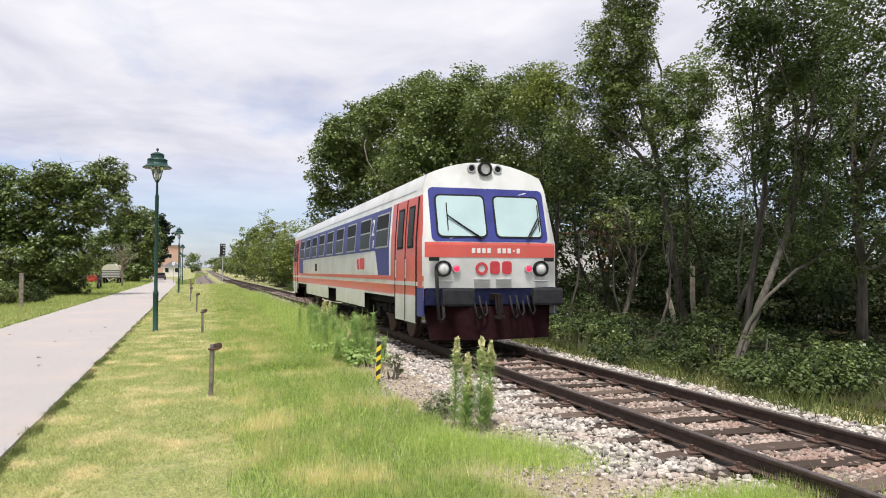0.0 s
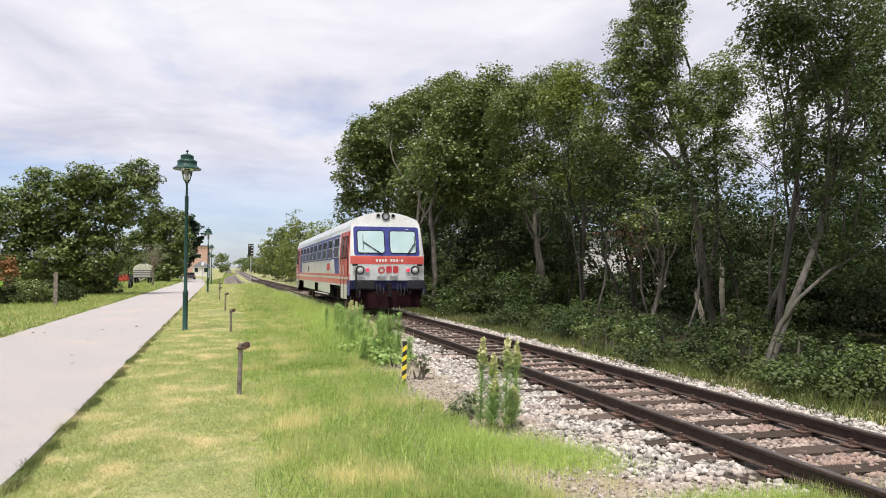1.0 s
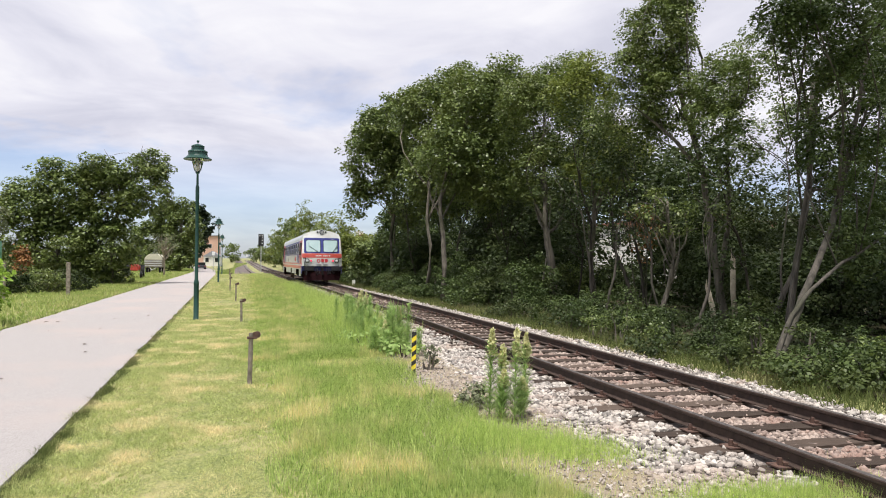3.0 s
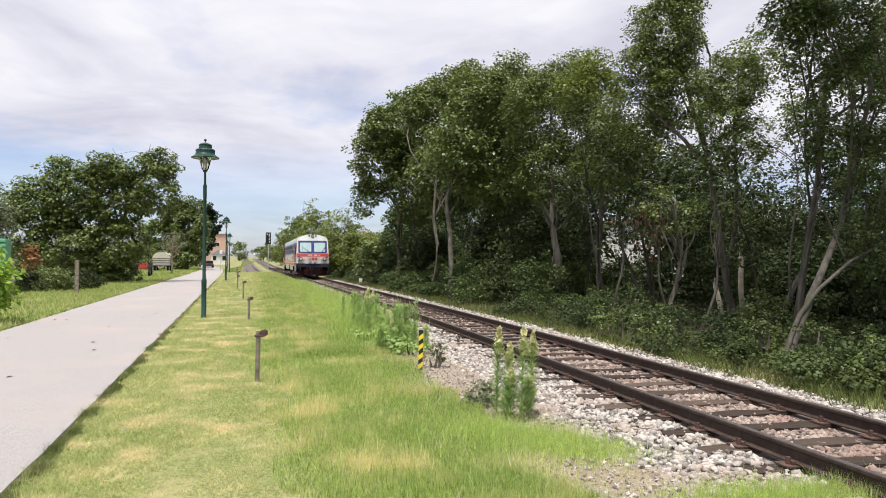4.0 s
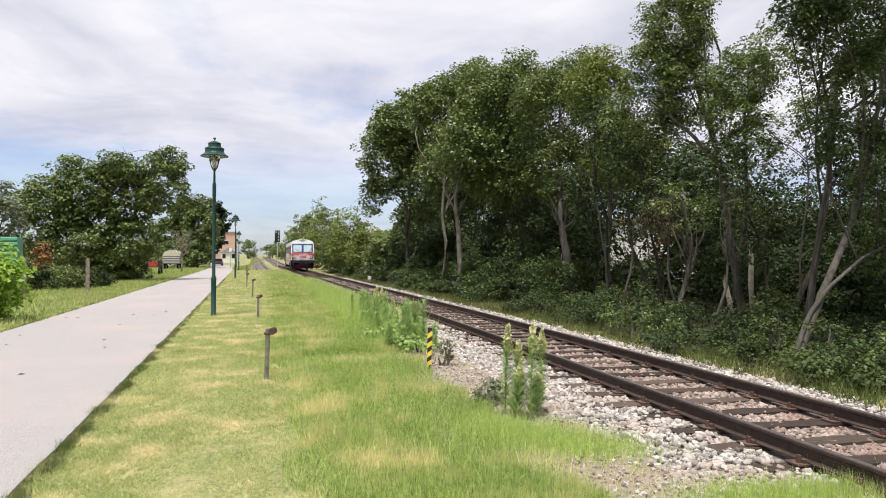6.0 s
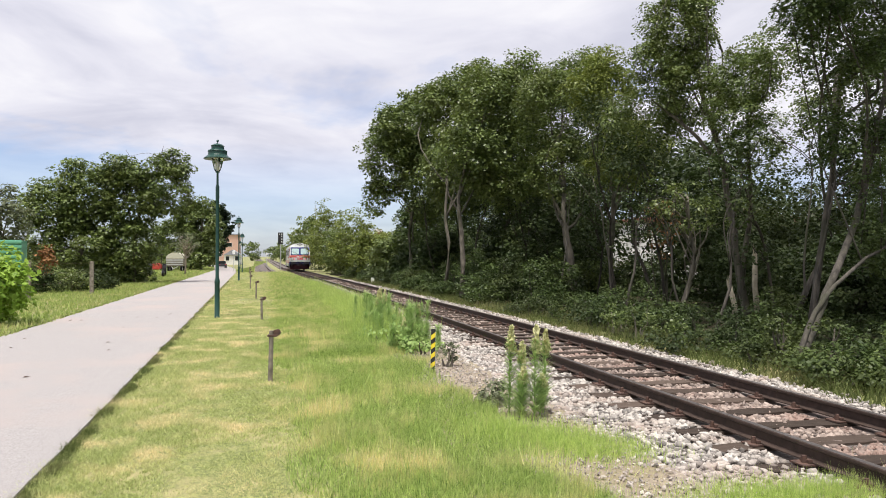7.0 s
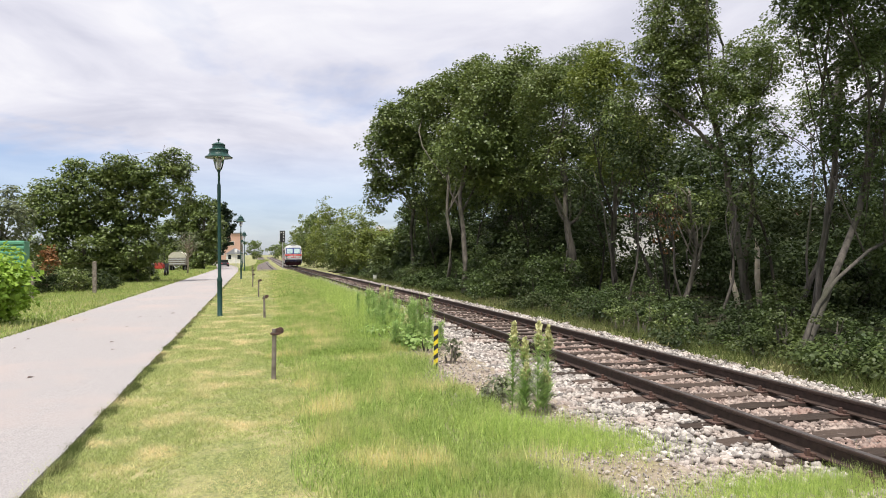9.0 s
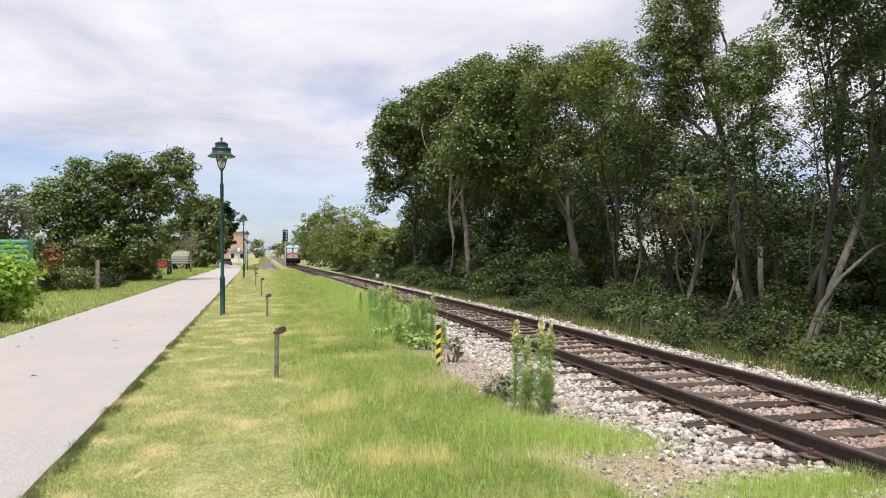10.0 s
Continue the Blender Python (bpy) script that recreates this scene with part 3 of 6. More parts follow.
tree("tall narrow tree with forked pale limbs", [([(13.9, 19.5, 0), (13.66, 19.5, 0.9), (13.41, 19.5, 2.55), (13.1, 19.5, 4.6), (12.5, 19.8, 7.0), (12.1, 20, 9.5)], 0.14, 0.05), ([(13.2, 19.5, 4.5), (12.2, 19.5, 5.45), (11.4, 19.5, 6.05), (10.66, 19.5, 6.55)], 0.08, 0.02)],
     [e3(11.95, 20, 8.9, 1.0, 1.6, 16530), e3(12.1, 20, 7.0, 1.2, 1.4, 8700), e3(11.1, 20, 7.8, 0.7, 0.7, 3915), e3(12.3, 20, 10.8, 0.8, 1.3, 9425), e3(11.6, 21, 6.3, 1.3, 1.1, 7250)], 0.074, seed=17, limbs=9, clump=0.36, per_clump=70)
tree("thin open-crowned tree on a leaning stem", [([(14.4, 20.8, 0), (14.2, 19.8, 3), (13.2, 18.5, 6)], 0.11, 0.04)],
     [e3(12.8, 18, 6.9, 0.9, 0.9, 7853), e3(13.2, 18, 5.2, 0.8, 1.0, 3141), e3(12.6, 16.3, 5.6, 1.0, 1.6, 2800), e3(12.4, 16, 7.3, 0.8, 0.6, 1300), e3(12.3, 18, 6.0, 0.7, 1.0, 3665)], 0.068, seed=28, limbs=7, clump=0.28, per_clump=60)
# The two highest blobs are added, mostly out of view, to shade the undergrowth.
tree("leaning many-stemmed tree, spreading crown and bark toned for shade", [([(8.85, 11.0, 0), (9.5, 11.3, 0.72), (9.96, 11.5, 1.3), (10.97, 12, 2.46), (11.48, 12.2, 3.6), (11.87, 12.2, 5.1), (12.1, 12.2, 6.5)], 0.085, 0.035), ([(8.75, 10.95, 0), (9.4, 11.25, 0.78), (9.91, 11.35, 1.25), (11.33, 11.8, 1.9), (12.3, 11.8, 2.45)], 0.05, 0.02), ([(10.6, 12.9, 0.0), (10.99, 13, 1.8), (11.24, 13, 3.1), (11.42, 13, 4.4), (11.6, 13, 6.1)], 0.08, 0.04), ([(10.9, 14.0, 0.0), (11.8, 14, 1.6), (12.2, 14, 3.4), (12.3, 14, 6.0)], 0.07, 0.04)],
     [e3(11.6, 10.4, 7.0, 1.5, 1.0, 4836), e3(9.9, 11.4, 7.7, 1.3, 0.8, 4030), e3(10.55, 12, 6.1, 1.0, 1.0, 5158), e3(11.4, 12, 5.0, 1.0, 1.3, 4513), e3(10.0, 12, 6.6, 0.6, 0.7, 3111), e3(11.0, 12, 3.9, 0.9, 0.8, 1980), e3(11.5, 12, 2.3, 0.6, 1.0, 2545)], 0.064, leaf="leaf_half_shade", bark="bark_half_shade", seed=19, clump=0.30, per_clump=80, limbs=12)
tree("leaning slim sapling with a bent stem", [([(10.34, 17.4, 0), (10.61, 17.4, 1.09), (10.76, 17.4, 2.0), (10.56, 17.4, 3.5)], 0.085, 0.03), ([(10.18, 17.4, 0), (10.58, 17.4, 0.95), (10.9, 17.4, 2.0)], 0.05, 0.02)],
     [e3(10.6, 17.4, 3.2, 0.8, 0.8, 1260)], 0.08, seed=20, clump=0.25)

# The last, highest blob is added out of view to cast shade below.
tree("dense tree at the wood's near end, shade in its leaf tone", [([(14.2, 13.2, 0), (14.1, 13.2, 3), (14.2, 13.3, 6)], 0.13, 0.06)],
     [e3(13.9, 13, 5.4, 1.5, 1.6, 8100), e3(13.6, 13, 2.8, 1.4, 1.5, 6300), e3(14.8, 13.4, 7.6, 1.6, 1.4, 4500), e3(15.6, 14, 4.2, 1.4, 2.4, 6300), e3(16.0, 11.0, 8.4, 2.4, 1.5, 4500)], 0.072, leaf="leaf_half_shade", seed=21, clump=0.34, per_clump=70)
tree("tall tree deep in the wood, shade put in its leaf tone", [([(17.2, 18.5, 0), (17.1, 18.4, 4), (17.2, 18.4, 8)], 0.16, 0.06)],
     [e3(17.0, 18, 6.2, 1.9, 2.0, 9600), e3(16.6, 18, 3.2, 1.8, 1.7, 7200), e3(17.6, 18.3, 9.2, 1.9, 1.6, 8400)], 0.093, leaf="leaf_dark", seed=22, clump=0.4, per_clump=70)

# the dense wood behind, too thick to pick trees apart; shade in its colour
def wood_mass():
    rng = np.random.default_rng(33)
    blobs = []
    for k in range(64):
        y = 23 + 54 * rng.random()
        x = track_x(y) + 10.5 + 9 * rng.random()
        blobs.append((x, y, 0.8 + 5.0 * rng.random(), 1.9, 2.4, 1.7, 1700))
    for k in range(36):
        y = 36 + 44 * rng.random()
        blobs.append((track_x(y) + 12 + 10 * rng.random(), y, 6.0 + 3.5 * rng.random() * y / 60, 2.2, 2.6, 1.8, 1100))
    for k in range(5):
        y = 27 + 9 * rng.random()
        blobs.append((track_x(y) + 10.5 + 7 * rng.random(), y, 4.0 + 3.0 * rng.random(), 1.5, 1.8, 1.2, 900))
    for k in range(16):
        y = 9 + 15 * rng.random()
        blobs.append((track_x(y) + (12 if y < 14 else 9) + 7 * rng.random(), y, 0.5 + 1.2 * rng.random(), 1.5, 1.8, 1.0, 1300))
    for k in range(46):
        y = 3 + 98 * rng.random()
        blobs.append((track_x(y) + 22 + 5 * rng.random(), y, 0.6 + 1.0 * rng.random(), 2.4, 3.2, 1.3, 700))
    for k in range(26):
        y = 8 + 78 * rng.random()
        blobs.append((track_x(y) + 21 + 5 * rng.random(), y, 0.8 + 3.6 * rng.random(), 2.2, 2.8, 1.8, 900))
    for k in range(40):
        y = 15 + 34 * rng.random()
        blobs.append((track_x(y) + 9.5 + 6 * rng.random(), y, 1.0 + 3.6 * rng.random(), 1.4, 1.8, 1.5, 900))
    # thin places through which the white house and the sky show
    def open_place(b):
        turn = math.degrees(math.atan2(b[0], b[1]))
        return (0.9 < b[2] < 5.5 and abs(turn - 26.8) < 2.9) or (b[2] > 3.3 and abs(turn - 38.0) < 2.4)

    blobs = [b for b in blobs if not open_place(b)]
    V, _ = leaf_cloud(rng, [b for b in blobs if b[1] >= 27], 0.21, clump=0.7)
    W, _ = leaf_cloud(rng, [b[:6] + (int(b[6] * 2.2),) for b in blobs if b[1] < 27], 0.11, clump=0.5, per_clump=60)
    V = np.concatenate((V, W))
    return tagged(quads_object("woodland", V, M["leaf_dark"]), "dense woodland undergrowth behind the tree row, toned dark for shade", "woodland", kind="stuff")


wood_mass()

# Leaf cover added to darken the lit woodland floor; its tone holds shade.
def ground_ivy():
    rng = np.random.default_rng(91)
    blobs = []
    for k in range(150):
        y = 8.5 + 36 * rng.random() ** 1.2
        blobs.append((track_x(y) + 3.6 + 11 * rng.random(), y, 0.08, 0.7 + 0.5 * rng.random(), 0.9, 0.16 + 0.25 * rng.random(), 330))
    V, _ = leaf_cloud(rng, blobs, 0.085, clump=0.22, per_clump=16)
    return tagged(quads_object("ground_ivy", V, M["leaf_dark"]), "added creeping leaf cover, toned dark for the wood's shade", "ivy", kind="stuff")


ground_ivy()

# low shrubs at the wood's edge, the shade there put into leaf tones
rs = random.Random(8)
for k in range(64):
    y = 7.5 + 63 * (k / 64) ** 1.25 + rs.uniform(-0.6, 0.6)
    dx = rs.uniform(2.5, 5.6 if y > 13 else 3.6)
    if y < 24 and rs.random() < 0.35:
        continue
    x = track_x(y) + dx
    h = rs.uniform(0.22, 0.62) * (0.5 + 0.34 * (dx - 2.5)) * (0.6 if y < 14 else 0.72 if y < 24 else 1.4)
    shrub("low leafy bramble shrub at the wood's edge", [e3(x, y, h * 0.8, rs.uniform(0.5, 1.0), h, 1300), e3(x + rs.uniform(0.3, 1.0), y + rs.uniform(-0.5, 0.6), h * 1.2, rs.uniform(0.4, 0.8), h * rs.uniform(0.8, 1.6), 1000)], 0.062 if y < 24 else 0.09, leaf=rs.choice(["leaf_half_shade", "leaf_half_shade", "leaf_dark"]), seed=100 + k, name="bramble_shrub", clump=rs.uniform(0.14, 0.26))


# undergrowth between the trunks, part of it in the shade-toned leaves
for k in range(9):
    a = math.radians(18 + 1.5 * k + rs.uniform(-0.4, 0.4))
    y = 33 + rs.uniform(-3, 3)
    h = rs.uniform(0.7, 1.1)
    shrub("shaded leafy undergrowth between the trunks", [e3(y * math.tan(a), y, h * 0.8, 1.1, h, 1700), e3(y * math.tan(a) + 0.8, y + 0.5, h, 0.9, h * 1.1, 1200)], 0.10, leaf=rs.choice(["leaf", "leaf_dark"]), seed=800 + k, name="undergrowth_shrub", clump=0.25)

# bare leaning stems near the wood's edge
rl_ = random.Random(57)
for k, (y, dx, h, lx) in enumerate([(12.6, 5.4, 3.6, 0.9), (14.0, 6.2, 4.6, 0.6), (15.6, 5.2, 3.0, 0.8), (17.5, 5.6, 3.4, -0.7), (20.5, 5.4, 3.8, 0.9), (22.5, 6.0, 4.6, -0.6), (26.0, 5.6, 4.4, 0.5)]):
    x = track_x(y) + dx
    tree("thin leaning grey stem with few leaves", [([(x, y, -0.05), (x + lx * 0.3 + rl_.uniform(-0.2, 0.2), y, h * 0.35), (x + lx * 0.6 + rl_.uniform(-0.2, 0.2), y + 0.2, h * 0.7), (x + lx, y + 0.3, h)], rl_.uniform(0.025, 0.05), 0.012)], [e3(x + lx, y + 0.3, h + 0.2, 1.0, 0.6, 420)], 0.075, leaf="leaf_half_shade", seed=900 + k, limbs=4, name="sapling", bark="bark_half_shade", clump=0.3)

# thin stems inside the wood, its shade put into bark and leaf tones
rt = random.Random(31)
for k, (y, dx) in enumerate([(16.5, 7.6), (21, 6.8), (22.5, 8.1), (25, 7.2), (28.5, 8.4), (33, 6.4), (35, 8.8), (41, 6.6), (44, 5.2), (46, 7.4), (53, 6.4)]):
    x = track_x(y) + dx
    h = rt.uniform(4.0, 6.5)
    lx, ly = rt.uniform(-1.5, 1.5), rt.uniform(-1.0, 1.0)
    bx = rt.uniform(-0.45, 0.45)
    tree("thin crooked young tree, bark and leaves toned for shade", [([(x, y, 0), (x + lx * 0.2 + bx * 0.6, y, h * 0.25), (x + lx * 0.45 + bx, y + ly * 0.4, h * 0.5), (x + lx * 0.8, y + ly, h * 0.8), (x + lx, y + ly, h)], rt.uniform(0.04, 0.085), 0.02)], [e3(x + lx, y + ly, h, 1.1, 1.1, 1300), e3(x + lx * 0.5, y, h * 0.55, 0.7, 0.6, 500)], 0.10, leaf="leaf_dark", seed=700 + k, limbs=7, name="sapling", bark="bark_shade")
shrub("dead vine with rusty brown leaves", [e3(13.3, 23.6, 2.7, 0.45, 1.4, 600)], 0.10, leaf="leaf_rust", seed=740, clump=0.25, name="dead_vine", category="vine")
for k, (a, b, r) in enumerate([((12.47, 18, -0.12), (12.22, 18, 1.25), 0.085), ((13.29, 18.2, -0.12), (13.05, 18, 2.2), 0.09)]):
    th = empty("broken_stump", pose(a[0], a[1], -0.1), "broken pale stump with splintered wood", "stump")
    bm = bmesh.new()
    tube(bm, [(0, 0, -0.05), ((b[0] - a[0]) * 0.5 + 0.02, 0, b[2] * 0.5), (b[0] - a[0], b[1] - a[1], b[2] * 0.9)], r, r * 0.75, 9)
    part("trunk", bm, M["bark_pale"], th, smooth=True)
    for j in range(4):
        bm = bmesh.new()
        q = Vector((b[0] - a[0] + r * 0.5 * math.cos(j * 1.6), b[1] - a[1] + r * 0.5 * math.sin(j * 1.6), b[2] * 0.86))
        rod(bm, q, q + Vector((rt.uniform(-0.05, 0.03), 0, rt.uniform(0.15, 0.4))), 0.03, 0.004, 5)
        part("splinter", bm, M["bark_pale"], th)

for k in range(22):
    y = 8.2 + 0.55 * k + rt.uniform(-0.3, 0.3)
    x = track_x(y) + rt.uniform(2.4, 4.3)
    h = rt.uniform(0.18, 0.5)
    shrub("leafy green weeds at the wood's edge", [e3(x, y, h * 0.8, rt.uniform(0.2, 0.4), h, 600)], 0.05, leaf=rt.choice(["leaf", "leaf_half_shade", "leaf_dark"]), seed=520 + k, clump=0.10, name="leafy_weed", category="weed", stems=4)

# bushes along the far line
for k, (x, y, z, r, h, lf) in enumerate([(7.4, 66, 1.6, 1.8, 1.7, "leaf"), (6.4, 75, 3.0, 2.1, 3.2, "leaf"), (5.6, 84, 2.0, 1.8, 2.2, "leaf"), (5.2, 98, 3.6, 2.7, 3.5, "leaf"), (4.8, 112, 3.4, 2.5, 3.4, "leaf"), (3.4, 130, 4.0, 2.6, 4.0, "leaf"), (3.0, 150, 4.2, 3.0, 4.0, "leaf"), (1.6, 180, 3.5, 3.0, 3.6, "leaf"), (8.0, 58, 1.2, 1.6, 1.3, "leaf"), (10.4, 60, 1.3, 2.0, 1.4, "leaf"), (9.6, 70, 1.8, 2.0, 1.9, "leaf"), (11.0, 54, 2.0, 2.4, 2.6, "leaf_half_shade"), (8.9, 52, 1.0, 1.5, 1.2, "leaf_half_shade"), (10.6, 76, 1.6, 1.8, 1.8, "leaf"), (9.6, 46, 1.2, 1.4, 1.6, "leaf_dark"), (9.9, 57, 3.2, 1.7, 2.2, "leaf_half_shade")]):
    shrub("tall rounded green bush beside the line", [e3(x, y, z * 1.22, r * 1.05, h * 1.28, 7000 if y < 120 else 3600), e3(x + 1.6, y + 2, z * 0.8, r, h * 0.9, 3000 if y < 120 else 1500)], 0.19 if y < 120 else 0.30, leaf="leaf_bright" if lf == "leaf" and k % 3 < 2 else lf, seed=200 + k, clump=0.5, name="bush", category="bush")

# the tree group beyond the path
tree("rounded leafy roadside tree", [([(-15.0, 57, 0), (-15, 57, 3), (-14.9, 57, 6)], 0.2, 0.08)], [e3(-17.1, 57, 5.4, 2.2, 2.4, 7500), e3(-14.8, 57, 6.3, 2.3, 2.8, 9750), e3(-15.2, 57, 2.5, 3.1, 2.0, 9000)], 0.2, seed=41)
tree("dark leafy roadside tree with a thin dead top", [([(-11.5, 57, 0), (-11.4, 57, 3), (-10.6, 57, 7.5)], 0.2, 0.07), ([(-10.8, 57, 7.0), (-9.6, 56.6, 8.8), (-9.3, 56.5, 10.3)], 0.05, 0.012), ([(-10.9, 57, 7.0), (-11.3, 56.4, 8.8), (-11.9, 56.3, 9.9)], 0.045, 0.012), ([(-12.0, 57, 6.5), (-12.8, 56.4, 8.8), (-13.3, 56.3, 9.6)], 0.045, 0.012)], [e3(-12.1, 57, 6.3, 2.4, 2.8, 9750), e3(-9.3, 57, 7.0, 1.9, 2.3, 6750), e3(-8.4, 57, 9.0, 0.8, 1.2, 900), e3(-11.7, 57, 2.5, 2.4, 2.4, 9000)], 0.2, seed=42)
tree("distant rounded green tree beyond the path", [([(-14.0, 120, 0), (-13.9, 120, 4), (-13.7, 120, 8)], 0.25, 0.08)], [e3(-13.4, 120, 7.2, 2.9, 5.0, 6000), e3(-16.0, 122, 8.6, 2.7, 3.2, 3500), e3(-14.6, 120, 2.2, 2.7, 2.2, 3000), e3(-18.2, 124, 4.0, 3.4, 4.0, 5000)], 0.36, seed=43, clump=0.8)
tree("dark distant conifer beyond the path", [([(-16.9, 160, 0.08), (-16.4, 160, 6), (-15.4, 160, 12)], 0.3, 0.08)], [e3(-14.9, 160, 8.4, 2.7, 4.2, 5000), e3(-15.6, 160, 11.6, 1.9, 2.6, 2400), e3(-16.8, 160, 6.0, 2.4, 4.0, 2400), e3(-15.0, 159, 4.9, 2.0, 2.5, 2000)], 0.4, leaf="leaf_conifer", seed=44)
tree("grey-green willow with hanging narrow leaves", [([(-18.0, 50, 0), (-17.8, 50, 3)], 0.2, 0.1)], [e3(-17.9, 50, 4.3, 1.6, 2.0, 3000), e3(-19.5, 50, 3.6, 1.6, 2.0, 2500)], 0.2, leaf="leaf_grey", seed=45, droop=0.9)
tree("small half-bare tree with thin dry twigs", [([(-11.6, 85, 0), (-11.6, 85, 1.9), (-11.4, 85, 3.3)], 0.12, 0.05)], [e3(-11.7, 85, 3.5, 1.6, 1.5, 900)], 0.14, leaf="leaf_grey", bark="twig", seed=46, limbs=26)
shrub("bright green bush by the path", [e3(-7.75, 21.4, 0.95, 0.7, 0.95, 2600), e3(-8.4, 21.0, 0.8, 0.7, 0.8, 1200)], 0.14, leaf="leaf_light", seed=47, name="bush", category="bush")
shrub("rusty brown dead shrub", [e3(-14.1, 46, 1.6, 0.42, 0.95, 700)], 0.14, leaf="leaf_rust", seed=48)
for k, (x, y) in enumerate(((-13.0, 40.5), (-11.9, 42.0), (-11.0, 44.0), (-14.2, 40.0))):
    shrub("dark weedy bush grown over the fence", [e3(x, y, 0.55, 0.9, 0.75, 1500), e3(x + 0.5, y + 0.6, 0.4, 0.7, 0.5, 700)], 0.11, leaf="leaf" if k % 2 else "leaf_dark", seed=650 + k, clump=0.25, name="hedge_shrub")
for k, x in enumerate((-16.8, -14.9, -13.2, -11.9)):
    shrub("rough low hedge of weeds at the fence", [e3(x, 53 + k * 1.8, 0.6, 1.5, 0.8, 1400)], 0.16, leaf="leaf", seed=50 + k, name="hedge_shrub")

for k, (x, y, r, h) in enumerate([(-20.5, 62, 2.2, 1.6), (-17.5, 64, 2.2, 1.5), (-14.5, 66, 2.2, 1.4), (-24, 70, 3, 2), (-20, 118, 3, 2.0), (-25, 125, 3.5, 2.4), (-30, 120, 4, 2.5), (-24, 165, 4, 2.4), (-21, 140, 3, 1.6)]):
    shrub("dense field hedge beyond the path", [e3(x, y, h * 0.8, r, h, 2200)], 0.22, leaf="leaf", seed=560 + k, clump=0.5, name="hedge_shrub")

tree("broad green tree beyond the trailer", [([(-20, 128, 0), (-20, 128, 4)], 0.3, 0.15)], [e3(-20, 128, 4.6, 4.5, 4.4, 6000), e3(-15.6, 131, 4.2, 3.4, 4.0, 4500)], 0.32, seed=49, limbs=6)

# far skyline
for k, (x, y, r, h) in enumerate([(-15, 300, 4.0, 7.0), (-6, 330, 4.5, 6.0), (-2, 280, 4.0, 6.0), (3, 250, 5, 6.5)]):
    tree("hazy distant tree on the skyline", [([(x, y, gz(y)), (x, y, gz(y) + 3)], 0.25, 0.1)], [e3(x, y, gz(y) + h * 0.55, r, h * 0.55, 1500)], 0.6, seed=60 + k, limbs=4, clump=1.2)

# ---- the railcar ----
LENGTH = 24.6


def half_width(z):
    if z < 2.1:
        return 1.425
    if z < 3.15:
        return 1.425 - 0.075 * (z - 2.1)
    if z < 3.47:
        return 1.346 - 0.096 * ((z - 3.15) / 0.32) ** 1.5
    return 1.25 * math.sqrt(max(0.0, (3.77 - z) / 0.30))


def face_y(x, z):
    return (0.30 * (z - 2.05) if z > 2.05 else 0.0) + 0.07 * (abs(x) / 1.4) ** 3


def side_patch(bm, side, y0, y1, z0, z1, off=0.006, cut0=False, slant=0.0):
    """A thin panel on a side wall; cut0 lets it follow the leaning cab end; slant leans its far edge."""
    n = 6
    rows = []
    for k in range(n + 1):
        z = z0 + (z1 - z0) * k / n
        x = side * (half_width(z) + off)
        ya = max(y0, face_y(1.4, z) + 0.01) if cut0 else y0
        yb = y1 + slant * (z - z0) / (z1 - z0)
        rows.append([bm.verts.new((x, ya, z)), bm.verts.new((x, yb, z)), bm.verts.new((x - side * (off + 0.01), ya, z)), bm.verts.new((x - side * (off + 0.01), yb, z))])
    for a, b in zip(rows, rows[1:]):
        bm.faces.new((a[0], a[1], b[1], b[0]))
        bm.faces.new((a[2], a[0], b[0], b[2]))
        bm.faces.new((a[1], a[3], b[3], b[1]))
    for r in (rows[0], rows[-1]):
        bm.faces.new((r[0], r[2], r[3], r[1]))
    bmesh.ops.recalc_face_normals(bm, faces=bm.faces)
    return bm


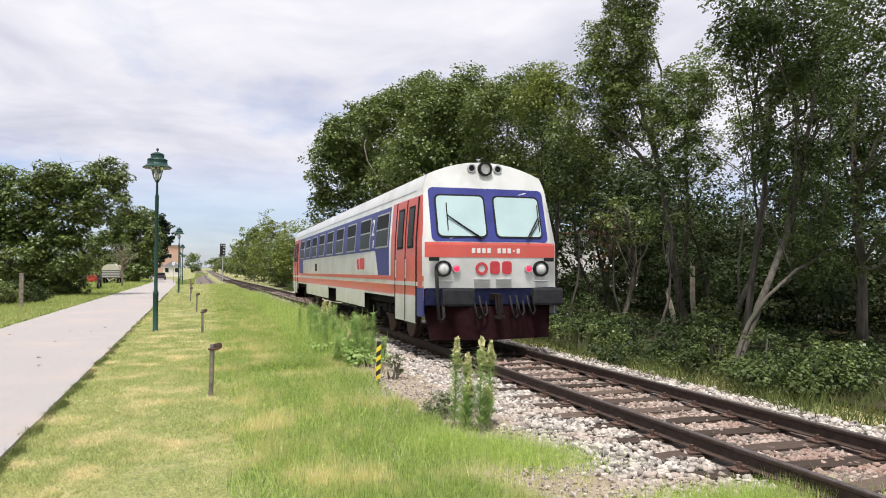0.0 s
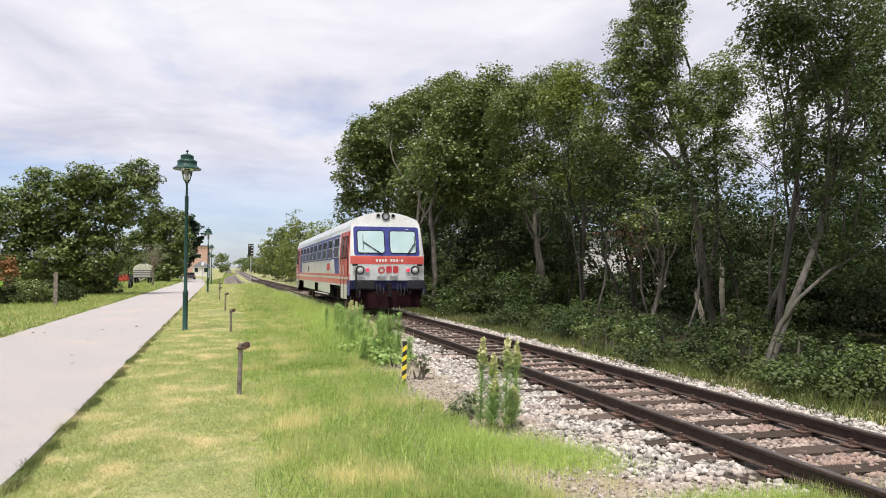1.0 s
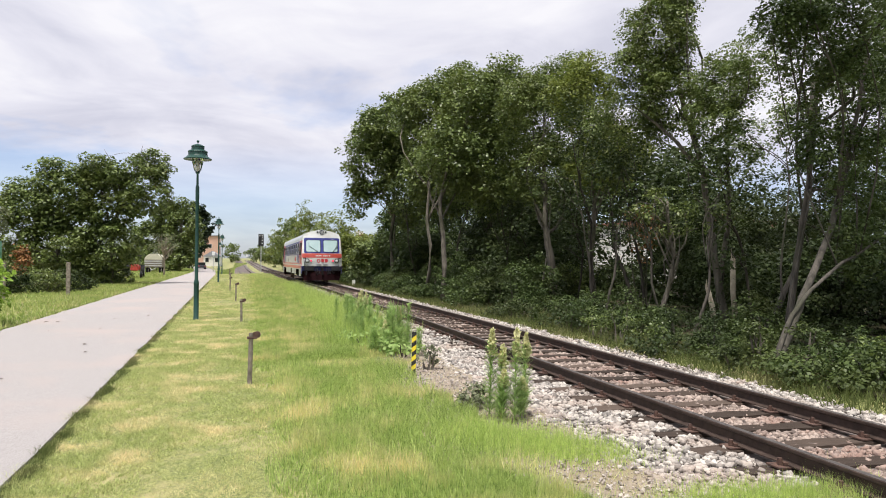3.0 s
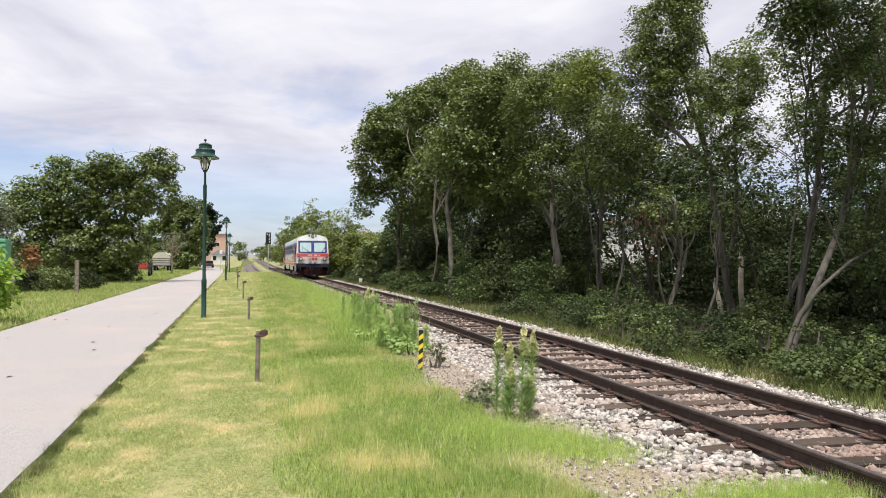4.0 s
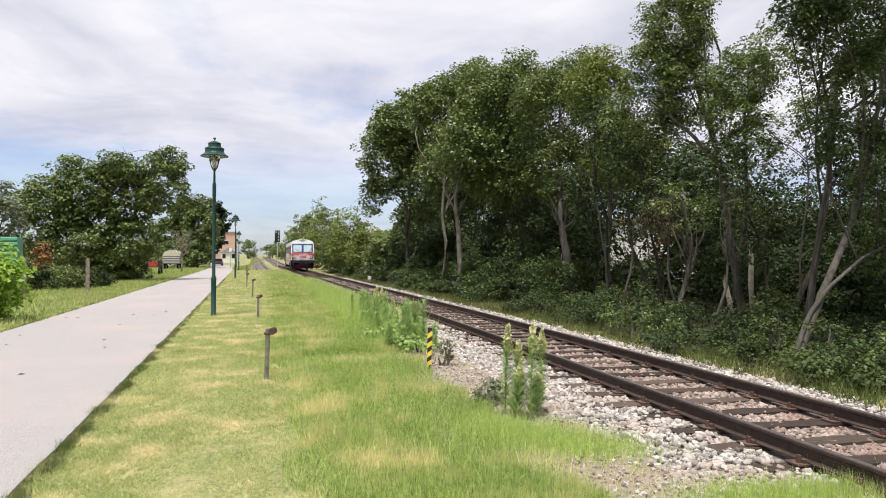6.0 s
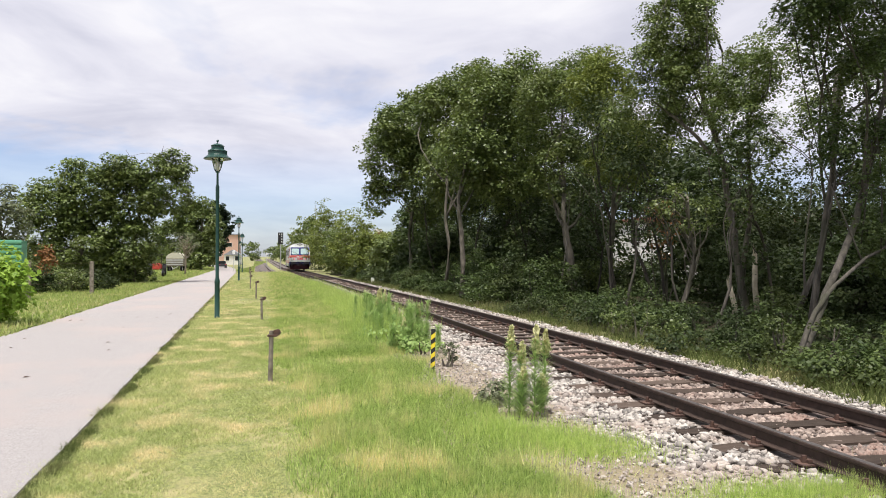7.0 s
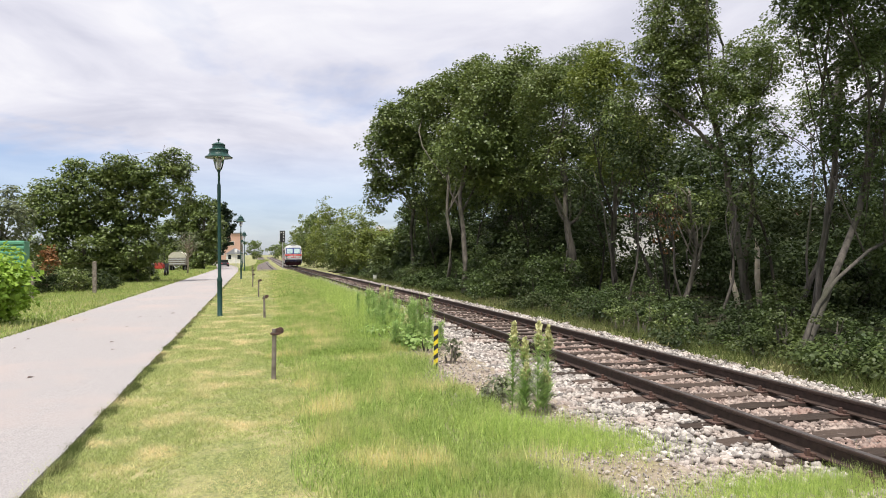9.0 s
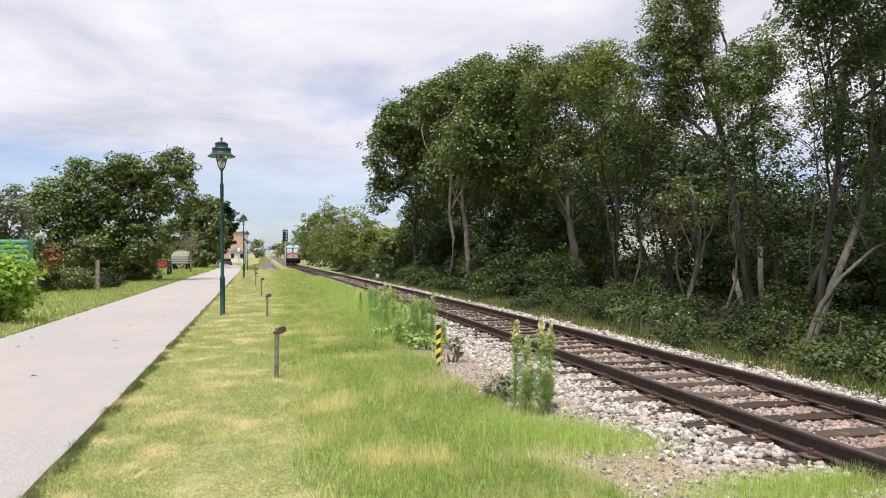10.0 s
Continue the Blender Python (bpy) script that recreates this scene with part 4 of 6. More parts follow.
def face_patch(bm, x0, x1, z0, z1, off=0.006, radius=0.0, flip=0.0):
    """A panel laid on the cab face, with rounded corners."""
    nx, nz = 14, 6
    if radius <= 0:
        def lim(z):
            w = half_width(z) - 0.015
            return max(x0, -w), min(x1, w)
        grid = []
        for j in range(nz + 1):
            z = z0 + (z1 - z0) * j / nz
            a, b = lim(z)
            grid.append([bm.verts.new((a + (b - a) * i / nx, flip_y(face_y(a + (b - a) * i / nx, z) - off, flip), z)) for i in range(nx + 1)])
        for j in range(nz):
            for i in range(nx):
                bm.faces.new((grid[j][i], grid[j][i + 1], grid[j + 1][i + 1], grid[j + 1][i]))
        return bm
    pts = []
    for cx, cz, a0 in ((x1 - radius, z0 + radius, -90), (x1 - radius, z1 - radius, 0), (x0 + radius, z1 - radius, 90), (x0 + radius, z0 + radius, 180)):
        for k in range(7):
            a = radians(a0 + 15 * k)
            pts.append((cx + radius * math.cos(a), cz + radius * math.sin(a)))
    full = []
    for (ax, az), (bx, bz) in zip(pts, pts[1:] + pts[:1]):
        for u in ((0, 0.25, 0.5, 0.75) if math.hypot(bx - ax, bz - az) > 0.15 else (0,)):
            full.append((ax + (bx - ax) * u, az + (bz - az) * u))
    cx, cz = (x0 + x1) / 2, (z0 + z1) / 2
    rings = []
    for s in (1.0, 0.66, 0.33):
        rings.append([bm.verts.new((cx + (x - cx) * s, flip_y(face_y(cx + (x - cx) * s, cz + (z - cz) * s) - off, flip), cz + (z - cz) * s)) for x, z in full])
    back = [bm.verts.new((x, flip_y(face_y(x, z) + 0.01, flip), z)) for x, z in full]
    mid = bm.verts.new((cx, flip_y(face_y(cx, cz) - off, flip), cz))
    n = len(full)
    for a, b in ((back, rings[0]), (rings[0], rings[1]), (rings[1], rings[2])):
        for k in range(n):
            bm.faces.new((a[k], a[(k + 1) % n], b[(k + 1) % n], b[k]))
    for k in range(n):
        bm.faces.new((rings[2][k], rings[2][(k + 1) % n], mid))
    bmesh.ops.recalc_face_normals(bm, faces=bm.faces)
    return bm


def flip_y(y, flip):
    return LENGTH - y if flip else y


def disc(bm, x, z, r, y0, y1, seg=24):
    return rod(bm, (x, y0, z), (x, y1, z), r, seg=seg)


def ring_shape(bm, x, z, ro, ri, y0, y1, seg=24):
    a = [[bm.verts.new((x + math.cos(k * math.tau / seg) * r, y, z + math.sin(k * math.tau / seg) * r)) for k in range(seg)] for r, y in ((ro, y1), (ro, y0), (ri, y0), (ri, y1))]
    for p, q in zip(a, a[1:]):
        for k in range(seg):
            bm.faces.new((p[k], p[(k + 1) % seg], q[(k + 1) % seg], q[k]))
    bmesh.ops.recalc_face_normals(bm, faces=bm.faces)
    return bm


def build_railcar():
    car = empty("railcar", pose(0, 0, 0), "ivory, red and blue diesel railcar running away along the track", "railcar")
    # shell
    bm = bmesh.new()
    zs = [0.92, 1.2, 1.5, 1.8, 2.05, 2.4, 2.75, 3.15, 3.25, 3.36, 3.47]
    for side in (-1, 1):
        rows = [[bm.verts.new((side * half_width(z), y, z)) for y in (face_y(1.4, z), 6, 12, 18, LENGTH - face_y(1.4, z))] for z in zs]
        for a, b in zip(rows, rows[1:]):
            for k in range(4):
                bm.faces.new((a[k], a[k + 1], b[k + 1], b[k]))
    for flip in (0, 1):
        zf = [1.16, 1.5, 1.8, 2.05, 2.4, 2.75, 3.15, 3.25, 3.36, 3.47, 3.55, 3.63, 3.70, 3.745, 3.77]
        rows = []
        for z in zf:
            w = half_width(z)
            rows.append([bm.verts.new((w * (i / 8 - 1), flip_y(face_y(w * (i / 8 - 1), z), flip), z)) for i in range(17)])
        for a, b in zip(rows, rows[1:]):
            for k in range(16):
                bm.faces.new((a[k], a[k + 1], b[k + 1], b[k]))
    bmesh.ops.remove_doubles(bm, verts=bm.verts, dist=0.004)
    bmesh.ops.recalc_face_normals(bm, faces=bm.faces)
    body = part("body", bm, M["t_white"], car, "ivory painted steel body with a rounded leaning cab", True)
    # roof
    bm = bmesh.new()
    xs = [-1.25 + 2.50 * i / 16 for i in range(17)]
    prof = [(x, 3.77 - 0.30 * (x / 1.25) ** 2) for x in xs]
    rows = [[bm.verts.new((x, y if 1 < y < LENGTH - 1 else (face_y(x, z) if y < 1 else LENGTH - face_y(x, z)), z + 0.003)) for x, z in prof] for y in (0, 4, 8, 12, 16, 20, LENGTH)]
    for a, b in zip(rows, rows[1:]):
        for k in range(16):
            bm.faces.new((a[k], a[k + 1], b[k + 1], b[k]))
    roof = part("roof", bm, M["t_roof"], car, "pale grey curved roof", True)
    for side in (-1, 1):
        bm = bmesh.new()
        box(bm, side * 1.335 - 0.012, 0.9, 3.15, side * 1.335 + 0.025, LENGTH - 0.9, 3.18)
        part("gutter", bm, M["t_frame"], roof)
    bm = bmesh.new()
    for y in (7.0, 17.0):
        box(bm, -0.5, y, 3.70, 0.5, y + 1.6, 3.82, 0.05)
        part("roof_vent", bm, M["t_roof"], roof)
        bm = bmesh.new()
    bm.free()

    # paint fields and openings of the side walls
    for side in (-1, 1):
        p = bmesh.new(); side_patch(p, side, 3.0, LENGTH - 3.0, 2.02, 3.02)
        part("blue_window_band", p, M["t_blue"], body, "blue painted window band")
        for far in (0, 1):
            def Y(a):
                return LENGTH - a if far else a
            a, b = sorted((Y(0.75), Y(3.0)))
            p = bmesh.new()
            if far:
                side_patch(p, side, a, b, 1.20, 3.04, 0.007)
            else:
                side_patch(p, side, 0.20, 2.8, 1.20, 3.04, 0.007, cut0=True)
            part("red_door_field", p, M["t_red"], body, "red painted entrance bay")
            a, b = sorted((Y(3.0), Y(4.5)))
            p = bmesh.new()
            if far:
                side_patch(p, side, a, b, 1.40, 2.04, 0.0065)
            else:
                side_patch(p, side, a, b - 0.35, 1.40, 2.04, 0.0065, slant=0.35)
            part("blue_field", p, M["t_blue"], body)
            # entrance door: two leaves
            for y0, y1 in ((0.62, 1.42), (1.46, 2.30)):
                a, b = sorted((Y(y0), Y(y1)))
                d = bmesh.new(); side_patch(d, side, a, b, 0.62, 3.0, 0.018, cut0=False)
                door = part("door", d, M["t_red"], car, "red folding entrance door leaf")
                g = bmesh.new(); side_patch(g, side, a + 0.18, b - 0.18, 1.98, 2.86, 0.030)
                part("door_window", g, M["rubber"], door)
                g = bmesh.new(); side_patch(g, side, a + 0.225, b - 0.225, 2.03, 2.81, 0.034)
                part("pane", g, M["t_glass"], door)
                g = bmesh.new(); rod(g, (side * 1.48, (a + b) / 2 + 0.25, 1.35), (side * 1.48, (a + b) / 2 + 0.25, 1.75), 0.018, seg=6)
                part("door_handle", g, M["t_frame"], door)
            # white lower part of the door
            a, b = sorted((Y(0.62), Y(2.30)))
            d = bmesh.new(); side_patch(d, side, a, b, 0.44, 1.0, 0.020)
            part("step_panel", d, M["t_white"], car, "ivory lower door panel")
        # white line over the doors, door seals
        for far in (0, 1):
            a, b = sorted((LENGTH - 0.5 if far else 0.5, LENGTH - 2.8 if far else 2.8))
            p = bmesh.new(); side_patch(p, side, a, b, 1.20, 1.285, 0.026)
            part("white_line", p, M["t_white"], body)
            for yd in (0.58, 1.44, 2.33):
                yy = LENGTH - yd if far else yd
                p = bmesh.new(); side_patch(p, side, yy - 0.02, yy + 0.02, 0.46, 3.02, 0.028)
                part("door_seal", p, M["rubber"], body)
        # stripes
        for z0, z1, mk in ((1.30, 1.40, "t_red"), (0.98, 1.20, "t_red")):
            p = bmesh.new(); side_patch(p, side, 0.04, LENGTH - 0.04, z0, z1, 0.0075, cut0=True)
            part("red_stripe", p, M[mk], body)
        # windows
        for k in range(9):
            y0 = 3.12 + 2.08 * k
            f = bmesh.new(); side_patch(f, side, y0 - 0.035, y0 + 1.285, 2.07, 2.91, 0.022)
            win = part("window", f, M["t_frame"], car, "tall window with an aluminium frame")
            f = bmesh.new(); side_patch(f, side, y0, y0 + 1.25, 2.11, 2.50, 0.028)
            part("lower_pane", f, M["t_glass"], win)
            f = bmesh.new(); side_patch(f, side, y0, y0 + 1.25, 2.54, 2.87, 0.028)
            part("upper_pane", f, M["t_dark"], win)
        # skirt under the body, cut out over the bogies
        for y0, y1, zb in ((0.1, 2.4, 0.62), (5.9, 10.6, 0.52), (12.4, 18.7, 0.52), (LENGTH - 2.4, LENGTH - 0.1, 0.62)):
            p = bmesh.new(); box(p, side * 1.42 - 0.012, y0, zb, side * 1.42 + 0.012, y1, 0.99, 0.01)
            part("skirt", p, M["t_white"], car, "ivory side skirt")
        p = bmesh.new(); side_patch(p, side, 0.08, 0.50, 0.60, 1.17, 0.024)
        part("blue_corner", p, M["t_blue"], body)
        # a grille
        p = bmesh.new(); side_patch(p, side, 15.4, 15.9, 1.50, 1.80, 0.012)
        part("side_grille", p, M["t_buffer"], body)
        # maker's mark as plain shapes
        for k in range(3):
            p = bmesh.new(); y0 = 5.9 + (2 - k if side < 0 else k) * 0.36
            if k == 0:
                p2 = bmesh.new(); ring_shape(p2, y0 + 0.14, 1.70, 0.16, 0.09, 0, 0.01)
                for v in p2.verts:
                    v.co = Vector((side * (1.427 + v.co.y), v.co.x, v.co.z))
                part("side_mark", p2, M["mark_red"], body); p.free()
            else:
                side_patch(p, side, y0, y0 + 0.26, 1.55, 1.86, 0.010)
                part("side_mark", p, M["mark_red"], body)
    # the class figure beside the first window
    for side in (-1, 1):
        cu = bpy.data.curves.new("class_figure", "FONT")
        cu.body, cu.size, cu.extrude = "2", 0.62, 0.004
        fig = new("class_figure", cu)
        fig.parent = body
        cu.materials.append(M["mark_white"])
        fig.matrix_basis = pose(side * 1.427 - side * 0.012, 5.02 if side < 0 else 4.66, 2.42, 90, 0, -90 if side < 0 else 90) @ pose(0, 0, 0, -4.5)
        b2 = bmesh.new(); side_patch(b2, side, 4.72, 4.80, 2.10, 2.30, 0.012)
        part("white_mark", b2, M["mark_white"], body)

    # cab faces
    for flip in (0, 1):
        def fy(y):
            return flip_y(y, flip)
        p = bmesh.new(); face_patch(p, -1.26, 1.26, 2.09, 3.20, 0.008, 0.10, flip)
        part("blue_face_field", p, M["t_blue"], body, "blue painted windscreen surround")
        p = bmesh.new(); face_patch(p, -1.50, 1.50, 1.775, 2.075, 0.006, 0, flip)
        part("red_face_band", p, M["t_red"], body)
        for sx in (-1, 1):
            x0, x1 = sorted((sx * 0.085, sx * 1.15))
            p = bmesh.new(); face_patch(p, x0, x1, 2.17, 3.06, 0.018, 0.11, flip)
            scr = part("windscreen", p, M["rubber"], car, "windscreen in a black rubber seal, sky reflection in its colour")
            p = bmesh.new(); face_patch(p, x0 + 0.035, x1 - 0.035, 2.205, 3.025, 0.024, 0.09, flip)
            part("pane", p, M["t_screen"], scr)
            # wiper
            p = bmesh.new()
            xa, xb = (-0.22, -0.92) if sx < 0 else (0.75 if not flip else 0.22, 1.08 if not flip else 0.90)
            rod(p, (xa, fy(face_y(xa, 2.15) - 0.05), 2.14), (xb, fy(face_y(xb, 2.6) - 0.05), 2.62), 0.014, seg=6)
            rod(p, (xb, fy(face_y(xb, 2.35) - 0.045), 2.32), (xb, fy(face_y(xb, 2.85) - 0.045), 2.88), 0.010, seg=6)
            rod(p, (xa + 0.04, fy(face_y(xa, 2.15) - 0.05), 2.14), (xb + 0.05, fy(face_y(xb, 2.6) - 0.05), 2.58), 0.008, seg=6)
            part("wiper", p, M["rubber"], scr, "black windscreen wiper")
            # lamps
            lx = sx * 1.05
            p = bmesh.new(); ring_shape(p, lx, 1.55, 0.160, 0.128, fy(-0.07), fy(0.06))
            hl = part("headlight", p, M["rubber"], car, "round headlight in a black ring")
            p = bmesh.new(); lathe(p, [(0.131, 0.0), (0.112, 0.028), (0.06, 0.045), (0.01, 0.05)], 20)
            for v in p.verts:
                v.co = Vector((lx + v.co.x, fy(-0.02 - v.co.z), 1.55 + v.co.y))
            part("lens", p, M["lens"], hl, "", True)
            tx = sx * 0.78
            p = bmesh.new(); ring_shape(p, tx, 1.55, 0.082, 0.062, fy(-0.04), fy(0.03))
            tl = part("tail_light", p, M["t_frame"], car, "small red tail light")
            p = bmesh.new(); lathe(p, [(0.066, 0.0), (0.05, 0.025), (0.01, 0.035)], 16)
            for v in p.verts:
                v.co = Vector((tx + v.co.x, fy(-0.015 - v.co.z), 1.55 + v.co.y))
            part("lens", p, M["tail"], tl, "", True)
            # roof marker lamps
            p = bmesh.new(); ring_shape(p, sx * 0.29, 3.63, 0.09, 0.065, fy(face_y(0.29, 3.63) - 0.05), fy(face_y(0.29, 3.63) + 0.03), 16)
            ml = part("marker_lamp", p, M["t_frame"], car, "small roof marker lamp")
            p = bmesh.new(); disc(p, sx * 0.29, 3.63, 0.067, fy(face_y(0.29, 3.63) - 0.02), fy(face_y(0.29, 3.63) + 0.02), 16)
            part("lens", p, M["t_glass"], ml)
            # buffer
            p = bmesh.new()
            y0, y1 = sorted((fy(-0.62), fy(-0.55)))
            box(p, sx * 0.93 - 0.33, y0, 0.83, sx * 0.93 + 0.33, y1, 1.18, 0.05)
            bf = part("buffer", p, M["t_buffer"], car, "dark grey rectangular buffer plate")
            p = bmesh.new(); rod(p, (sx * 0.93, fy(-0.56), 1.0), (sx * 0.93, fy(0.06), 1.0), 0.11, seg=14)
            part("buffer_stem", p, M["t_under"], bf)
            # grab rail and step
            p = bmesh.new()
            rod(p, (sx * 1.18, fy(-0.07), 1.30), (sx * 0.86, fy(-0.07), 1.30), 0.014, seg=6)
            part("grab_rail", p, M["t_frame"], car)
            p = bmesh.new(); box(p, sx * 1.24 - 0.10, min(fy(-0.05), fy(0.02)), 1.70, sx * 1.24 + 0.10, max(fy(-0.05), fy(0.02)), 1.775, 0.008)
            part("socket_box", p, M["rubber"], car)
        # middle lamp over the windscreens
        p = bmesh.new(); ring_shape(p, 0, 3.62, 0.15, 0.11, fy(face_y(0, 3.62) - 0.10), fy(face_y(0, 3.62) + 0.05))
        hl = part("roof_headlight", p, M["rubber"], car, "round roof headlight in a black ring")
        p = bmesh.new(); disc(p, 0, 3.62, 0.112, fy(face_y(0, 3.62) - 0.05), fy(face_y(0, 3.62) + 0.04))
        part("lens", p, M["lens"], hl)
        p = bmesh.new(); rod(p, (-0.08, fy(0.6), 3.74), (-0.08, fy(0.6), 3.85), 0.012); rod(p, (-0.12, fy(0.6), 3.84), (-0.04, fy(0.6), 3.84), 0.012)
        part("horn", p, M["t_frame"], car)
        # grille under the mark
        for sx in (-1, 1):
            for k in range(4):
                p = bmesh.new(); xg0, xg1 = sorted((sx * 0.07, sx * 0.40)); y0, y1 = sorted((fy(-0.03), fy(0.01)))
                box(p, xg0, y0, 1.22 + k * 0.035, xg1, y1, 1.24 + k * 0.035)
                part("grille_slat", p, M["t_frame"], body)
        # running number and mark as plain shapes
        for k, (xa, wd) in enumerate(((-0.45, 0.09), (-0.34, 0.09), (-0.23, 0.09), (-0.12, 0.09), (0.10, 0.09), (0.21, 0.09), (0.32, 0.09), (0.44, 0.05), (0.52, 0.09))):
            p = bmesh.new(); hz = 0.05 if wd > 0.06 else 0.012
            face_patch(p, xa, xa + wd * 0.8, 1.91 - hz, 1.91 + hz, 0.012, 0.01, flip)
            part("number_bar", p, M["mark_white"], body)
        p = bmesh.new(); ring_shape(p, -0.24, 1.55, 0.13, 0.075, fy(-0.012), fy(0.004)); part("face_mark", p, M["mark_red"], body)
        for xa in (-0.06, 0.20):
            p = bmesh.new(); face_patch(p, xa, xa + 0.21, 1.44, 1.70, 0.012, 0.06, flip); part("face_mark", p, M["mark_red"], body)
        # head beam, coupler and hoses
        p = bmesh.new(); y0, y1 = sorted((fy(0.02), fy(0.35))); box(p, -1.40, y0, 0.82, 1.40, y1, 1.17, 0.02)
        part("head_beam", p, M["t_beam"], car, "dark blue head beam")
        p = bmesh.new()
        y0, y1 = sorted((fy(-0.30), fy(0.05))); box(p, -0.07, y0, 0.90, 0.07, y1, 1.06, 0.02)
        rod(p, (0, fy(-0.3), 1.02), (0, fy(-0.36), 0.62), 0.035); rod(p, (0.07, fy(-0.3), 1.02), (0.05, fy(-0.36), 0.66), 0.02); rod(p, (-0.07, fy(-0.3), 1.02), (-0.05, fy(-0.36), 0.66), 0.02)
        box(p, -0.12, min(fy(-0.40), fy(-0.32)), 0.56, 0.12, max(fy(-0.40), fy(-0.32)), 0.63, 0.01)
        part("coupler", p, M["t_under"], car, "black screw coupler with hook")
        for x, lo, r in ((-1.20, 0.52, 0.035), (-0.42, 0.55, 0.022), (-0.30, 0.60, 0.022), (0.36, 0.55, 0.022), (0.50, 0.60, 0.022), (0.74, 0.62, 0.022)):
            p = bmesh.new()
            top = 1.5 if x < -1 else 1.0
            sw = 0.12
            tube(p, [(x, fy(-0.02), top), (x - 0.02, fy(-0.14), top - 0.15), (x - 0.03, fy(-0.20), (top + lo) / 2), (x, fy(-0.20), lo + 0.06), (x + sw * 0.5, fy(-0.18), lo), (x + sw, fy(-0.16), lo + 0.08), (x + sw, fy(-0.08), 0.9)], r, r, 8)
            part("brake_hose", p, M["rubber"], car, "", True)
        # snow plough
        p = bmesh.new()
        vs = [(-1.38, 0.25, 0.80), (-1.28, 0.10, 0.14), (0, -0.22, 0.14), (0, -0.05, 0.80), (1.28, 0.10, 0.14), (1.38, 0.25, 0.80)]
        q = [p.verts.new((x, fy(y), z)) for x, y, z in vs] + [p.verts.new((x, fy(y + 0.04), z)) for x, y, z in vs]
        for f in ((0, 1, 2, 3), (3, 2, 4, 5), (6, 9, 8, 7), (9, 11, 10, 8), (0, 6, 7, 1), (1, 7, 8, 2), (2, 8, 10, 4), (4, 10, 11, 5), (0, 3, 9, 6), (3, 5, 11, 9)):
            p.faces.new([q[i] for i in f])
        bmesh.ops.recalc_face_normals(p, faces=p.faces)
        part("snow_plough", p, M["t_plough"], car, "dark red snow plough plate, darkened for shade")

    # floor frame, engine boxes and bogies
    p = bmesh.new(); box(p, -1.2, 0.3, 0.72, 1.2, LENGTH - 0.3, 0.98, 0.02)
    part("underframe", p, M["t_under"], car, "black underframe")
    for y0, y1, zb in ((6.3, 8.2, 0.35), (8.6, 10.4, 0.42), (12.6, 15.0, 0.38), (15.6, 17.8, 0.40)):
        p = bmesh.new(); box(p, -1.2, y0, zb, 1.2, y1, 0.75, 0.04)
        part("equipment_box", p, M["t_under"], car)
    for yc in (4.2, LENGTH - 4.2):
        p = bmesh.new()
        for sx in (-1, 1):
            box(p, sx * 1.05 - 0.06, yc - 1.6, 0.48, sx * 1.05 + 0.06, yc + 1.6, 0.66, 0.02)
            for a in (-0.95, 0.95):
                box(p, sx * 1.10 - 0.09, yc + a - 0.14, 0.30, sx * 1.10 + 0.09, yc + a + 0.14, 0.58, 0.03)
            rod(p, (sx * 1.1, yc - 0.2, 0.45), (sx * 1.1, yc - 0.2, 0.80), 0.08)
            rod(p, (sx * 1.1, yc + 0.2, 0.45), (sx * 1.1, yc + 0.2, 0.80), 0.08)
        box(p, -1.06, yc - 0.3, 0.46, 1.06, yc + 0.3, 0.68, 0.02)
        bogie = part("bogie", p, M["t_under"], car, "grimy black bogie")
        for a in (-0.95, 0.95):
            for sx in (-1, 1):
                w = bmesh.new(); lathe(w, [(0.40, 0.0), (0.42, 0.015), (0.42, 0.11), (0.45, 0.125), (0.45, 0.14), (0.1, 0.145)], 28)
                for v in w.verts:
                    v.co = Vector((sx * (0.82 - v.co.z), yc + a + v.co.x, 0.33 + v.co.y))
                bmesh.ops.recalc_face_normals(w, faces=w.faces)
                part("wheel", w, M["rust"], bogie, "rusty steel wheel")
    return car


railcar = build_railcar()


def train_y(t):
    """Distance of the near cab up the line after t seconds."""
    return 13.4 + 13.1 * t - 0.12 * min(t, 2.5) ** 2 - (0.7 * (t - 2.5) if t > 2.5 else 0)

